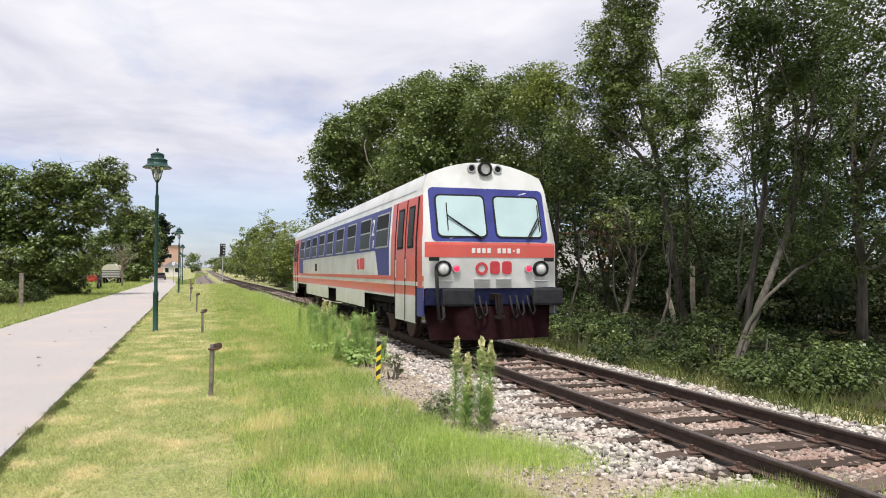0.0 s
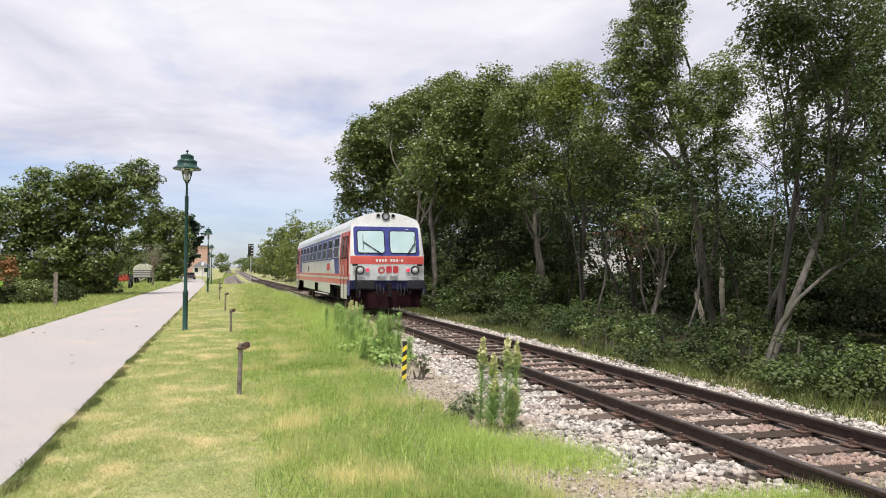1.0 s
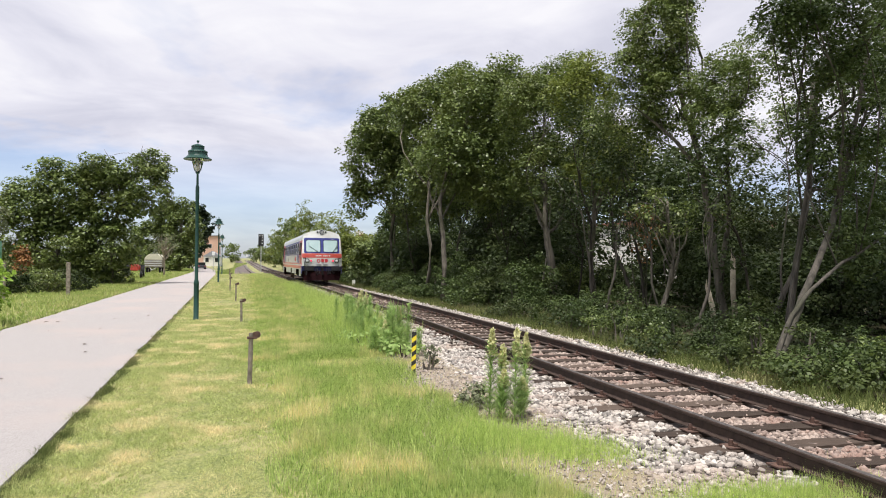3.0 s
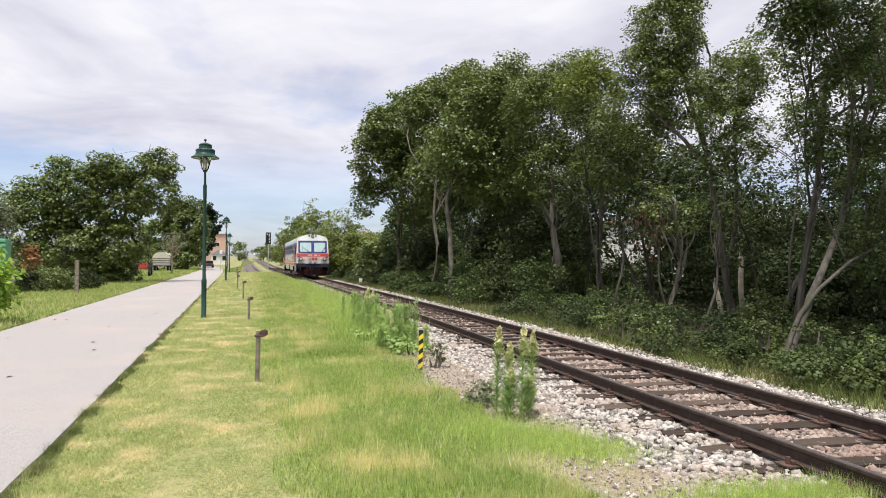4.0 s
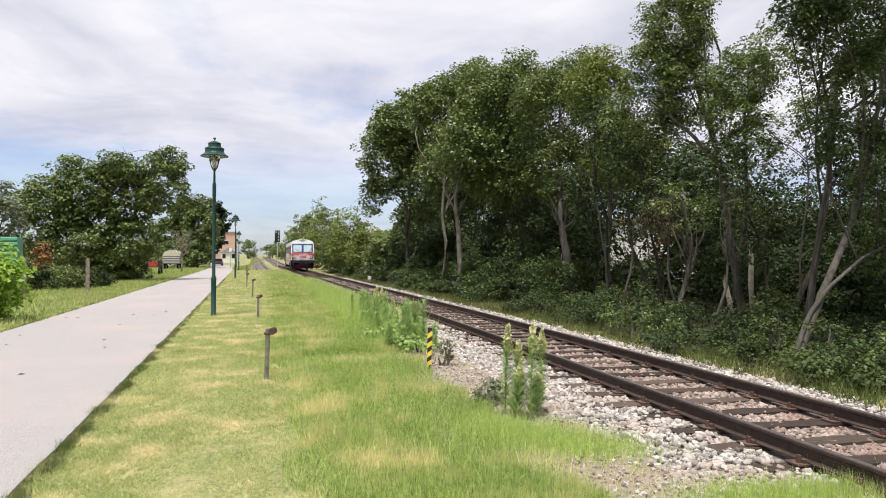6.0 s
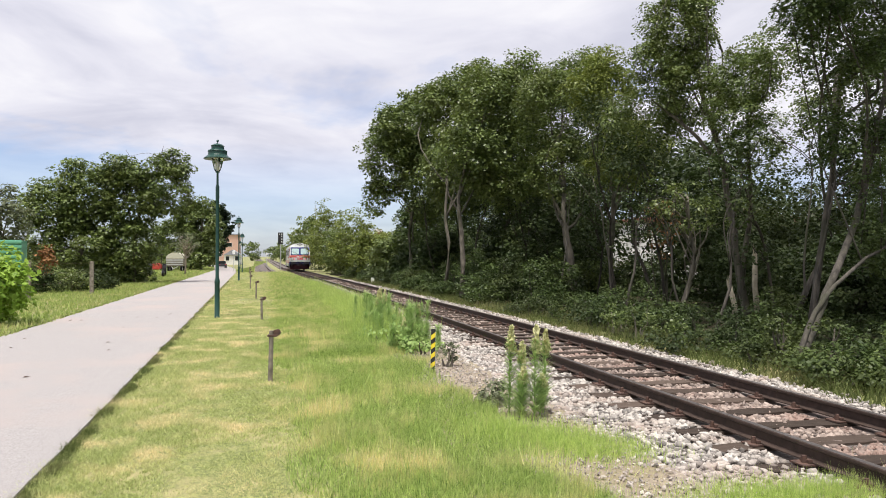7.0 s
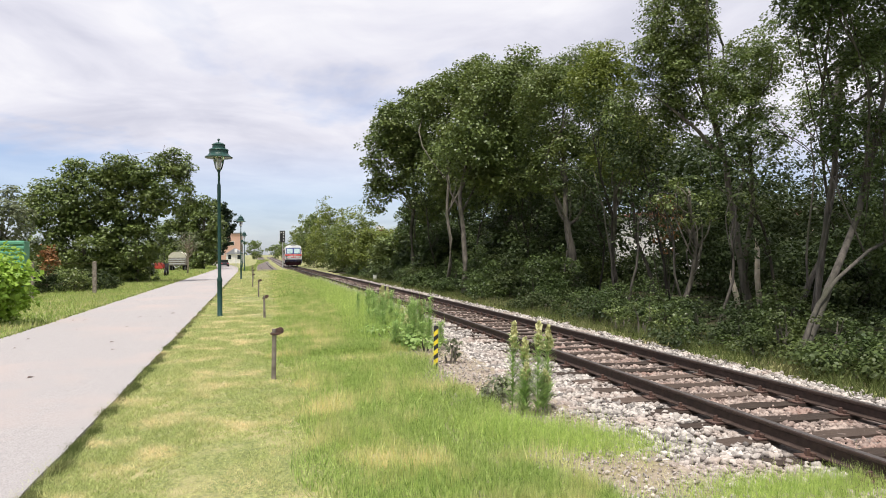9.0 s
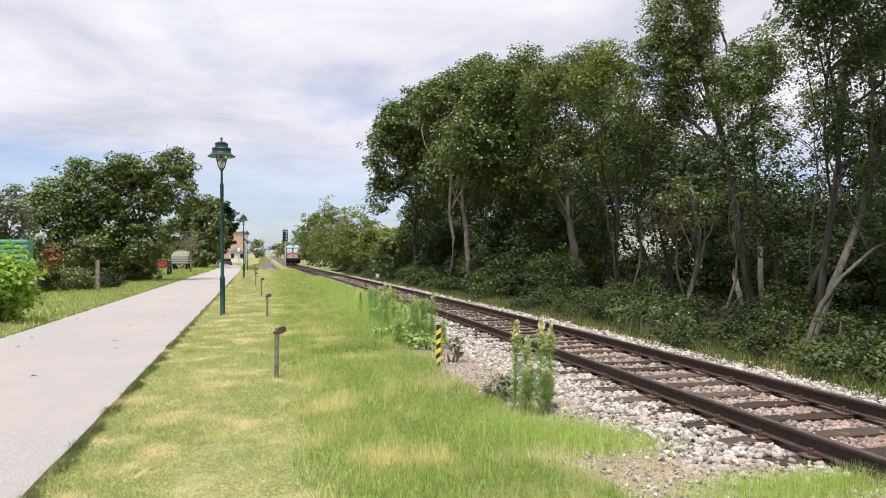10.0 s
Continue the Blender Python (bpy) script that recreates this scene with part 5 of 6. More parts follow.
# ---- street lamps, posts, marker ----


def build_lamp():
    lamp = empty("street_lamp", pose(0, 0, 0), "dark green iron street lamp on a slim pole in the grass", "street lamp", "lamps along the path")
    bm = bmesh.new()
    lathe(bm, [(0.10, -0.1), (0.10, 0.0), (0.075, 0.02), (0.075, 1.02), (0.085, 1.05), (0.075, 1.12), (0.052, 1.18), (0.048, 3.55), (0.055, 3.58), (0.055, 3.95), (0.035, 4.0), (0.030, 4.35), (0.06, 4.38), (0.06, 4.42)], 18)
    part("pole", bm, M["lamp_green"], lamp, "", True)
    bm = bmesh.new()
    lathe(bm, [(0.06, 4.40), (0.10, 4.46), (0.165, 4.72), (0.175, 4.82)], 20)
    part("glass_bowl", bm, M["lamp_glass"], lamp, "clear tapered glass bowl", True)
    bm = bmesh.new()
    lathe(bm, [(0.02, 4.44), (0.045, 4.5), (0.045, 4.78)], 10)
    part("bulb", bm, M["mark_white"], lamp, "", True)
    bm = bmesh.new()
    lathe(bm, [(0.17, 4.80), (0.405, 4.78), (0.41, 4.80), (0.30, 4.88), (0.28, 4.92), (0.275, 5.00), (0.29, 5.01), (0.275, 5.04), (0.19, 5.08), (0.185, 5.16), (0.20, 5.18), (0.14, 5.22), (0.06, 5.25), (0.02, 5.26)], 24)
    part("shade", bm, M["lamp_green"], lamp, "tiered wide-brimmed green metal hood")
    bm = bmesh.new()
    lathe(bm, [(0.012, 5.25), (0.012, 5.29), (0.035, 5.31), (0.042, 5.335), (0.03, 5.36), (0.008, 5.37)], 12)
    part("finial", bm, M["lamp_green"], lamp, "", True)
    return lamp


lamp = build_lamp()
lamp.matrix_basis = pose(-2.14, 22.4, 0)
for x, y in ((-4.15, 61.5), (-6.3, 100.0), (-9.2, 140.0)):
    copy_thing(lamp, pose(x, y, 0))


def build_post(h, lean, x, y, seed):
    rng = random.Random(seed)
    th = empty("signal_wire_post", pose(x, y, 0, lean, lean * 0.6, 0), "rusty iron wire guide post with a pulley head", "post", "wire posts in the lawn")
    bm = bmesh.new()
    rod(bm, (0, 0, -0.1), (0, 0, h - 0.02), 0.034, 0.032, 12)
    part("shaft", bm, M["post_wood"], th, "weathered brown shaft")
    bm = bmesh.new()
    box(bm, -0.055, -0.045, h - 0.105, 0.085, 0.045, h - 0.075, 0.006)
    box(bm, 0.03, -0.028, h - 0.08, 0.05, -0.018, h - 0.005, 0.003)
    part("bracket", bm, M["rust"], th)
    bm = bmesh.new()
    lathe(bm, [(0.046, -0.03), (0.046, -0.022), (0.034, -0.008), (0.034, 0.008), (0.046, 0.022), (0.046, 0.03)], 14)
    for v in bm.verts:
        v.co = Vector((0.088 + v.co.x, v.co.z, h - 0.045 + v.co.y))
    part("pulley", bm, M["rust"], th)
    return th


for k, (h, lean, x, y) in enumerate([(0.73, 2, -0.27, 10.6), (0.66, -1, -0.79, 21.3), (0.80, 1, -1.45, 32.5), (0.80, 0, -2.3, 44.0), (0.85, 1, -2.95, 57.0), (0.8, 0, -3.9, 74.0), (0.8, 0, -4.9, 92.0)]):
    build_post(h, lean, x, y, k)


def build_marker():
    th = empty("hazard_post", pose(2.17, 10.8, 0, 0, 1.0, -8), "short hazard post with black and yellow stripes", "hazard post")
    n, h, w = 9, 0.66, 0.034
    for k in range(n):
        bm = bmesh.new()
        z0, z1, s = h * k / n, h * (k + 1) / n, 0.026
        vs = []
        for y in (-0.012, 0.012):
            for x, z in ((-w, z0 if k else -0.08), (w, z0 if k else -0.08), (w, z1 if k < n - 1 else h), (-w, z1 if k < n - 1 else h)):
                tilt = s * x / w if (0 < k or z > 0) and not (k == n - 1 and z >= h) else 0
                vs.append(bm.verts.new((x, y, z + tilt)))
        for f in ((0, 1, 2, 3), (7, 6, 5, 4), (0, 4, 5, 1), (1, 5, 6, 2), (2, 6, 7, 3), (3, 7, 4, 0)):
            bm.faces.new([vs[i] for i in f])
        bmesh.ops.recalc_face_normals(bm, faces=bm.faces)
        part("stripe", bm, M["black"] if k % 2 == 0 else M["yellow"], th)
    return th


build_marker()

# ---- signal and line-side signs ----


def build_signal():
    th = empty("railway_signal", pose(-1.55, 127, 0), "railway light signal with a black head on a pale mast", "railway signal")
    bm = bmesh.new(); rod(bm, (0, 0, -0.1), (0, 0, 6.2), 0.10, 0.08)
    part("mast", bm, M["galv"], th)
    bm = bmesh.new(); box(bm, -0.45, -0.15, 4.4, 0.45, -0.05, 6.45, 0.04)
    head = part("signal_head", bm, M["black"], th)
    for z in (4.8, 5.3, 5.8, 6.15):
        for x in (-0.2, 0.2):
            bm = bmesh.new(); rod(bm, (x, -0.30, z), (x, -0.15, z), 0.10, seg=12)
            part("lamp_hood", bm, M["lens"] if (z > 6 or x > 0) else M["t_buffer"], head)
    return th


build_signal()
for x, y, h in ((-4.6, 150, 3.0), (-8.3, 112, 3.0)):
    th = empty("line_sign", pose(x, y, gz(y)), "small white line-side sign on a thin post", "sign")
    bm = bmesh.new(); rod(bm, (0, 0, -0.1), (0, 0, h), 0.05)
    part("post", bm, M["galv"], th)
    bm = bmesh.new(); box(bm, -0.2, -0.08, h - 0.4, 0.2, -0.05, h + 0.1, 0.01)
    part("plate", bm, M["paper"], th)
th = empty("line_sign", pose(6.3, 55.0, -0.1), "small white kilometre stone", "sign")
bm = bmesh.new(); box(bm, -0.12, -0.08, -0.1, 0.12, 0.08, 0.42, 0.02)
part("plate", bm, M["paper"], th)

# ---- buildings far off ----


def build_house(label, x, y, w, d, h, ridge, wall, roof, wins=(), chimney=False):
    th = empty("house", pose(x, y, gz(y)), label, "house")
    bm = bmesh.new(); box(bm, -w / 2, 0, -0.3, w / 2, d, h)
    wl = part("wall", bm, M[wall], th)
    bm = bmesh.new()
    o = 0.3
    a = [bm.verts.new(v) for v in ((-w / 2 - o, -o, h - 0.1), (w / 2 + o, -o, h - 0.1), (w / 2 + o, d + o, h - 0.1), (-w / 2 - o, d + o, h - 0.1))]
    if ridge > 0.2:
        r = [bm.verts.new((0, -o, h + ridge)), bm.verts.new((0, d + o, h + ridge))]
        for f in ((a[0], a[1], r[0]), (a[1], a[2], r[1], r[0]), (a[2], a[3], r[1]), (a[3], a[0], r[0], r[1]), (a[3], a[2], a[1], a[0])):
            bm.faces.new(f)
    else:
        bmesh.ops.contextual_create(bm, geom=a)
        r = bmesh.ops.extrude_face_region(bm, geom=bm.faces[:])
        for v in r["geom"]:
            if isinstance(v, bmesh.types.BMVert):
                v.co.z += 0.25
    bmesh.ops.recalc_face_normals(bm, faces=bm.faces)
    rf = part("roof", bm, M[roof], th)
    if chimney:
        bm = bmesh.new(); box(bm, -0.5, d * 0.3, h + ridge * 0.3, 0.5, d * 0.3 + 0.6, h + ridge + 0.45, 0.02)
        part("chimney", bm, M["plaster"], rf)
    for wx, wz in wins:
        bm = bmesh.new(); box(bm, wx - 0.5, -0.06, wz, wx + 0.5, 0.02, wz + 1.3, 0.02)
        win = part("window", bm, M["mark_white"], th)
        bm = bmesh.new(); box(bm, wx - 0.42, -0.075, wz + 0.08, wx + 0.42, -0.05, wz + 1.22)
        part("pane", bm, M["t_glass"], win)
    return th


build_house("salmon plastered station building", -19.2, 226, 7.7, 10, 8.8, 0.0, "plaster_pink", "roof_grey", ((-1.5, 2), (1.5, 2), (-1.5, 5), (1.5, 5)))
build_house("low white shed with a grey gable roof", -15.0, 197, 4.2, 8, 2.6, 1.4, "plaster", "roof_grey", ((-1.2, 1.0), (1.2, 1.0)))
build_house("house with a red tiled roof behind the bushes", 12.0, 95, 5.0, 9, 4.2, 1.3, "plaster", "roof_tile", ((0, 1.5),), True)
build_house("long white house with a red tiled roof behind the wood", 38.0, 56, 23.0, 9, 5.0, 1.4, "plaster", "roof_tile", ((-9, 0.9), (-6, 0.9), (-2, 0.9), (2, 0.9), (6, 0.9), (-9, 3.2), (-6, 3.2), (-2, 3.2), (2, 3.2), (6, 3.2)))

# ---- by the path: container, trailer, tractor, car, fence ----


def build_container():
    th = empty("corrugated_shed", pose(-16.4, 39.5, 0, 0, 0, 12), "green corrugated metal shed wall", "shed")
    bm = bmesh.new(); box(bm, -3.0, 0.1, -0.1, 3.0, 2.4, 2.75)
    part("body", bm, M["sheet_green"], th)
    for k in range(11):
        bm = bmesh.new(); box(bm, -3.03, -0.02, 0.1 + k * 0.245, 3.03, 0.12, 0.27 + k * 0.245, 0.04)
        part("corrugation", bm, M["sheet_green"], th)
    return th


build_container()


def build_wheel(th, x, y, r, w):
    bm = bmesh.new(); rod(bm, (x - w / 2, y, r), (x + w / 2, y, r), r, seg=20)
    wh = part("wheel", bm, M["rubber"], th)
    bm = bmesh.new(); rod(bm, (x - w / 2 - 0.02, y, r), (x + w / 2 + 0.02, y, r), r * 0.5, seg=16)
    part("rim", bm, M["galv"], wh)


def build_trailer():
    th = empty("farm_trailer", pose(-15.75, 105, 0, 0, 0, 0), "small farm trailer under a pale rounded tarpaulin", "trailer")
    bm = bmesh.new(); box(bm, -1.1, 0, 0.8, 1.1, 3.5, 1.9, 0.03)
    part("body", bm, M["post_wood"], th)
    for k in range(3):
        bm = bmesh.new(); box(bm, -1.13, -0.04, 0.95 + 0.32 * k, 1.13, 0.0, 1.12 + 0.32 * k, 0.01)
        part("board", bm, M["galv"], th)
    bm = bmesh.new()
    ring = []
    for y in (-0.05, 3.55):
        ring.append([bm.verts.new((1.14 * math.cos(a), y, 1.88 + 0.85 * math.sin(a))) for a in [math.pi * k / 14 for k in range(15)]])
    for k in range(14):
        bm.faces.new((ring[0][k], ring[0][k + 1], ring[1][k + 1], ring[1][k]))
    bm.faces.new(ring[0]); bm.faces.new(list(reversed(ring[1])))
    part("tarpaulin", bm, M["tarp"], th)
    for x in (-0.85, 0.85):
        for y in (0.6, 2.9):
            build_wheel(th, x, y, 0.42, 0.25)
    bm = bmesh.new(); rod(bm, (-0.4, 0, 0.75), (0, -1.2, 0.45), 0.05); rod(bm, (0.4, 0, 0.75), (0, -1.2, 0.45), 0.05)
    part("drawbar", bm, M["galv"], th)
    return th


build_trailer()


def build_tractor():
    th = empty("tractor", pose(-13.1, 76, 0, 0, 0, 8), "old faded red tractor under the trees", "tractor")
    bm = bmesh.new(); box(bm, -0.35, -1.3, 0.75, 0.35, 0.5, 1.35, 0.08)
    part("bonnet", bm, M["tractor_red"], th)
    bm = bmesh.new(); box(bm, -0.5, 0.5, 0.8, 0.5, 1.5, 1.25, 0.06)
    part("seat_box", bm, M["tractor_red"], th)
    bm = bmesh.new()
    for x in (-0.45, 0.45):
        rod(bm, (x, 0.5, 1.2), (x, 0.5, 2.2), 0.03); rod(bm, (x, 1.4, 1.2), (x, 1.4, 2.2), 0.03)
    box(bm, -0.6, 0.35, 2.2, 0.6, 1.6, 2.27, 0.02)
    part("canopy_frame", bm, M["t_buffer"], th)
    for x in (-0.7, 0.7):
        build_wheel(th, x, 1.0, 0.65, 0.35)
        build_wheel(th, x * 0.85, -1.0, 0.36, 0.22)
    return th


build_tractor()


def build_car():
    th = empty("parked_car", pose(-13.3, 150, 0.035, 0, 0, 10), "small dark parked car at the path's far end", "car")
    bm = bmesh.new(); box(bm, -0.85, 0, 0.3, 0.85, 4.0, 0.85, 0.12)
    part("body", bm, M["car_dark"], th)
    bm = bmesh.new(); box(bm, -0.72, 0.7, 0.8, 0.72, 3.0, 1.42, 0.16)
    part("cabin", bm, M["t_glass"], th)
    for x in (-0.78, 0.78):
        for y in (0.75, 3.2):
            build_wheel(th, x, y, 0.31, 0.2)
    for x in (-0.6, 0.6):
        bm = bmesh.new(); box(bm, x - 0.14, -0.02, 0.6, x + 0.14, 0.05, 0.74, 0.01)
        part("tail_light", bm, M["mark_red"], th)
    return th


build_car()


def build_fence():
    th = empty("wire_fence", pose(0, 0, 0), "old wire fence on concrete posts in weeds", "fence")
    pts = [(-13.1, 31.0), (-11.5, 35.2), (-9.9, 39.3)]
    for x, y in pts:
        bm = bmesh.new(); box(bm, x - 0.09, y - 0.07, -0.2, x + 0.09, y + 0.07, 1.65, 0.012)
        part("post", bm, M["post_wood"], th)
    for z in (0.6, 1.1, 1.55):
        for a, b in zip(pts, pts[1:]):
            bm = bmesh.new(); rod(bm, (a[0], a[1], z), (b[0], b[1], z), 0.003, seg=5)
            part("wire", bm, M["rust"], th)
    return th


build_fence()

th = empty("radio_mast", pose(14.0, 400, 0), "thin distant radio mast", "mast")
bm = bmesh.new(); rod(bm, (0, 0, 0), (0, 0, 32), 0.28, 0.12, 6); rod(bm, (-0.9, 0, 30), (0.9, 0, 30), 0.1, seg=5)
part("pole", bm, M["galv"], th)

# ---- broken stone, grass and weeds ----


def scatter_stones(rng, n, y0, y1, s0, s1, x_of):
    """Crushed stones: squashed, jittered twenty-sided lumps."""
    bm = bmesh.new()
    bmesh.ops.create_icosphere(bm, subdivisions=1, radius=1.0)
    bv = np.array([v.co[:] for v in bm.verts])
    bf = np.array([[v.index for v in f.verts] for f in bm.faces])
    bm.free()
    y = y0 + (y1 - y0) * rng.random(n) ** 1.15
    x = x_of(rng, y)
    s = s0 + (s1 - s0) * rng.random(n) ** 2
    k = len(bv)
    P = bv[None] * (1 + 0.40 * rng.normal(size=(n, k, 1)).clip(-1.5, 1.5))
    P = P * (0.6 + 0.7 * rng.random((n, 1, 3))) * s[:, None, None]
    a = rng.random(n) * math.tau
    c, sn = np.cos(a)[:, None], np.sin(a)[:, None]
    b = rng.random(n) * math.tau
    cb, sb = np.cos(b)[:, None], np.sin(b)[:, None]
    X, Y, Z = P[..., 0], P[..., 1], P[..., 2]
    Y, Z = Y * cb - Z * sb, Y * sb + Z * cb
    X, Y = X * c - Y * sn, X * sn + Y * c
    return np.stack((X + x[:, None], Y + y[:, None], Z * 0.8 + (-0.055 + s * 0.25 + 0.02 * rng.random(n))[:, None]), -1), bf


def build_ballast():
    rng = np.random.default_rng(5)

    def spread(r, y):
        u = r.random(len(y))
        return np.array([track_x(v) for v in y]) - 2.15 + 3.95 * u + 0.1 * r.normal(size=len(y))

    parts = {"shoulder": [], "between": []}
    for n, y0, y1, s0, s1 in ((27000, 3.6, 13, 0.017, 0.044), (14000, 13, 30, 0.028, 0.055), (6000, 30, 62, 0.045, 0.08)):
        P, bf = scatter_stones(rng, n, y0, y1, s0, s1, spread)
        # stones lie below the rail foot and over the sleeper ends only thinly
        cx = P[:, :, 0].mean(1) - np.array([track_x(v) for v in P[:, :, 1].mean(1)])
        yy = P[:, :, 1].mean(1)
        on = np.abs(((yy - 2.0 + 0.33) % 0.66) - 0.33) < 0.15
        near_rail = np.abs(np.abs(cx) - 0.7525) < 0.13
        keep = ~((on & (np.abs(cx) < 1.28) & (rng.random(len(cx)) < 0.90)) | near_rail)
        P, cx = P[keep], cx[keep]
        inner = np.abs(cx) < 0.8
        P[inner, :, 2] -= 0.010 if y0 < 10 else 0.03
        parts["shoulder"].append(P[~inner])
        parts["between"].append(P[inner])
    for key, mat, label in (("shoulder", "stone", "loose pale crushed stones beside the rails"), ("between", "stone_rust", "rust-stained crushed stones between the rails")):
        P = np.concatenate(parts[key])
        k = P.shape[1]
        V = P.reshape(-1, 3).astype(np.float32)
        Fc = (np.arange(len(P))[:, None, None] * k + bf[None]).reshape(-1, 3).astype(np.int32)
        me = bpy.data.meshes.new("ballast_stones")
        me.vertices.add(len(V)); me.vertices.foreach_set("co", V.reshape(-1))
        me.loops.add(Fc.size); me.loops.foreach_set("vertex_index", Fc.reshape(-1))
        me.polygons.add(len(Fc)); me.polygons.foreach_set("loop_start", np.arange(0, Fc.size, 3, dtype=np.int32))
        me.update(calc_edges=True)
        me.materials.append(M[mat])
        tagged(new("ballast_stones", me), label, "ballast", kind="stuff")


build_ballast()


def blades(rng, x, y, h, width, lean=0.35, z=0.0):
    """Bent grass blades: a quad below and a pointed tip, as two quads folded into one loose strip."""
    n = len(x)
    a = rng.random(n) * math.tau
    d = np.stack((np.cos(a), np.sin(a), np.zeros(n)), 1)
    w = np.stack((-np.sin(a), np.cos(a), np.zeros(n)), 1) * (width * (0.6 + 0.8 * rng.random(n)))[:, None]
    b = np.stack((x, y, np.full(n, z) if np.isscalar(z) else z), 1)
    ln = (np.abs(rng.normal(size=n)) * lean)[:, None]
    mid = b + d * (h[:, None] * ln * 0.35) + np.array((0, 0, 1)) * (h * 0.6)[:, None]
    tip = b + d * (h[:, None] * ln) + np.array((0, 0, 1)) * (h * (1 - 0.25 * ln[:, 0]))[:, None]
    return np.stack((b - w, b + w, mid + w * 0.7, tip, mid - w * 0.7), 1)


def spears(rng, x, y, h, width, lean, z):
    """Plain pointed blades, one triangle each."""
    n = len(x)
    a, f = rng.random(n) * math.tau, rng.random(n) * math.tau
    w = np.stack((np.cos(f), np.sin(f), np.zeros(n)), 1) * (width * (0.6 + 0.8 * rng.random(n)))[:, None]
    b = np.stack((x, y, np.zeros(n) + z), 1)
    ln = np.abs(rng.normal(size=n)) * lean
    tip = b + np.stack((np.cos(a) * ln * h, np.sin(a) * ln * h, h), 1)
    return np.stack((b - w, b + w, tip), 1)


def thin(x, y, scale, level):
    """Which blades stand: the turf has small gaps."""
    return np.array([noise.noise(Vector((a * scale, b * scale, 0.0))) + 0.5 * noise.noise(Vector((a * scale * 2.7, b * scale * 2.7, 4.0))) > level for a, b in zip(x, y)])


def grass():
    rng = np.random.default_rng(21)

    def field(n, y0, y1, xf0, xf1, power=1.6):
        y = y0 + (y1 - y0) * rng.random(n) ** power
        a, b = xf0(y), xf1(y)
        return a + (b - a) * rng.random(n), y

    pr = np.vectorize(path_right)
    pl = np.vectorize(path_left)
    tx = np.vectorize(track_x)
    def edge(v):
        """Where the mower stopped."""
        return np.where(v < 12, 0.35 - 0.06 * v, -0.37 - 0.028 * (v - 12)) + 0.16 * np.sin(v * 0.8) + 0.07 * np.sin(v * 2.9)

    # mown strip beside the path
    sets = []
    for n, y0, y1, w, hh in ((180000, 4.2, 14, 0.0026, 0.06), (75000, 14, 36, 0.006, 0.055), (32000, 36, 110, 0.018, 0.065)):
        x, y = field(n, y0, y1, lambda v: pr(v) - 0.05, lambda v: edge(v) + 0.15)
        if y0 < 14:
            ok = thin(x, y, 11.0, -0.12)
            x, y, n = x[ok], y[ok], int(ok.sum())
        tuft = 0.85 + 0.25 * np.sin(x * 3.1 + 2.0 * np.sin(y * 2.3))
        sets.append(spears(rng, x, y, hh * (0.4 + 0.8 * rng.random(n)) * tuft, w, 1.2, -0.03))
    tagged(quads_object("mown_grass", np.concatenate(sets), M["lawn"], 3), "short mown lawn with dry straw patches", "grass", kind="stuff")
    # taller grass between the mown strip and the ballast
    sets = []
    for n, y0, y1, w, hh in ((130000, 4.2, 13, 0.0026, 0.16), (70000, 13, 32, 0.0052, 0.18), (42000, 32, 100, 0.018, 0.20)):
        x, y = field(n, y0, y1, lambda v: edge(v) + 0.12 * rng.normal(size=len(v)), lambda v: tx(v) - 2.8 - 0.35 * np.exp(-(v - 5) / 4) + 0.15 * np.sin(v * 1.7) + 0.1 * np.sin(v * 4.3) + 1.15 * np.clip((v - 20) / 15, 0, 1))
        if y0 < 13:
            ok = thin(x, y, 8.0, -0.16)
            x, y, n = x[ok], y[ok], int(ok.sum())
        rise = np.clip((x - edge(y)) / 0.5, 0.35, 1.0)
        sets.append(spears(rng, x, y, hh * rise * (0.35 + 0.9 * rng.random(n)) * (0.8 + 0.3 * np.sin(x * 2.3 + 1.1 * np.sin(y * 1.3)) * np.sin(y * 1.9 + x)), w, 0.30, -0.03))
    x, y = field(12000, 4.2, 12, lambda v: edge(v) + 0.2, lambda v: tx(v) - 2.9)
    sets.append(spears(rng, x, y, 0.10 + 0.15 * rng.random(len(x)), 0.0042, 0.55, -0.03))
    tagged(quads_object("meadow_grass", np.concatenate(sets), M["tall"], 3), "tall uncut green meadow grass with dry stalks", "grass", kind="stuff")
    # lush tufts
    sets = []
    for cx, cy, rx, ry, n, hh in ((2.42, 6.35, 0.33, 0.36, 3800, 0.20), (2.85, 6.1, 0.28, 0.26, 2600, 0.12), (3.6, 4.55, 0.6, 0.2, 6500, 0.14), (2.05, 6.9, 0.2, 0.3, 3000, 0.20), (2.1, 15.5, 0.4, 1.2, 2200, 0.55), (2.3, 18.5, 0.4, 1.6, 3200, 0.62), (2.2, 23, 0.45, 2.2, 2800, 0.55), (2.2, 28, 0.5, 3.0, 2400, 0.52), (2.0, 36, 0.5, 5.0, 1800, 0.42), (1.6, 47, 0.5, 6.0, 1600, 0.42)):
        x, y = cx + rx * rng.normal(size=n) * 0.85 + 0.08 * rng.normal(size=n), cy + ry * rng.normal(size=n) * 0.85 + 0.08 * rng.normal(size=n)
        sets.append(spears(rng, x, y, hh * (0.3 + 0.9 * rng.random(n)), 0.0010 + cy * 0.00022, 0.38, -0.03))
    tagged(quads_object("lush_grass", np.concatenate(sets), M["lush"], 3), "bright green lush grass tufts at the ballast", "grass", kind="stuff")
    # dry sparse blades on the dirt, and a ragged fringe along the asphalt
    x, y = field(2200, 4.3, 13, lambda v: tx(v) - 3.6, lambda v: tx(v) - 2.2)
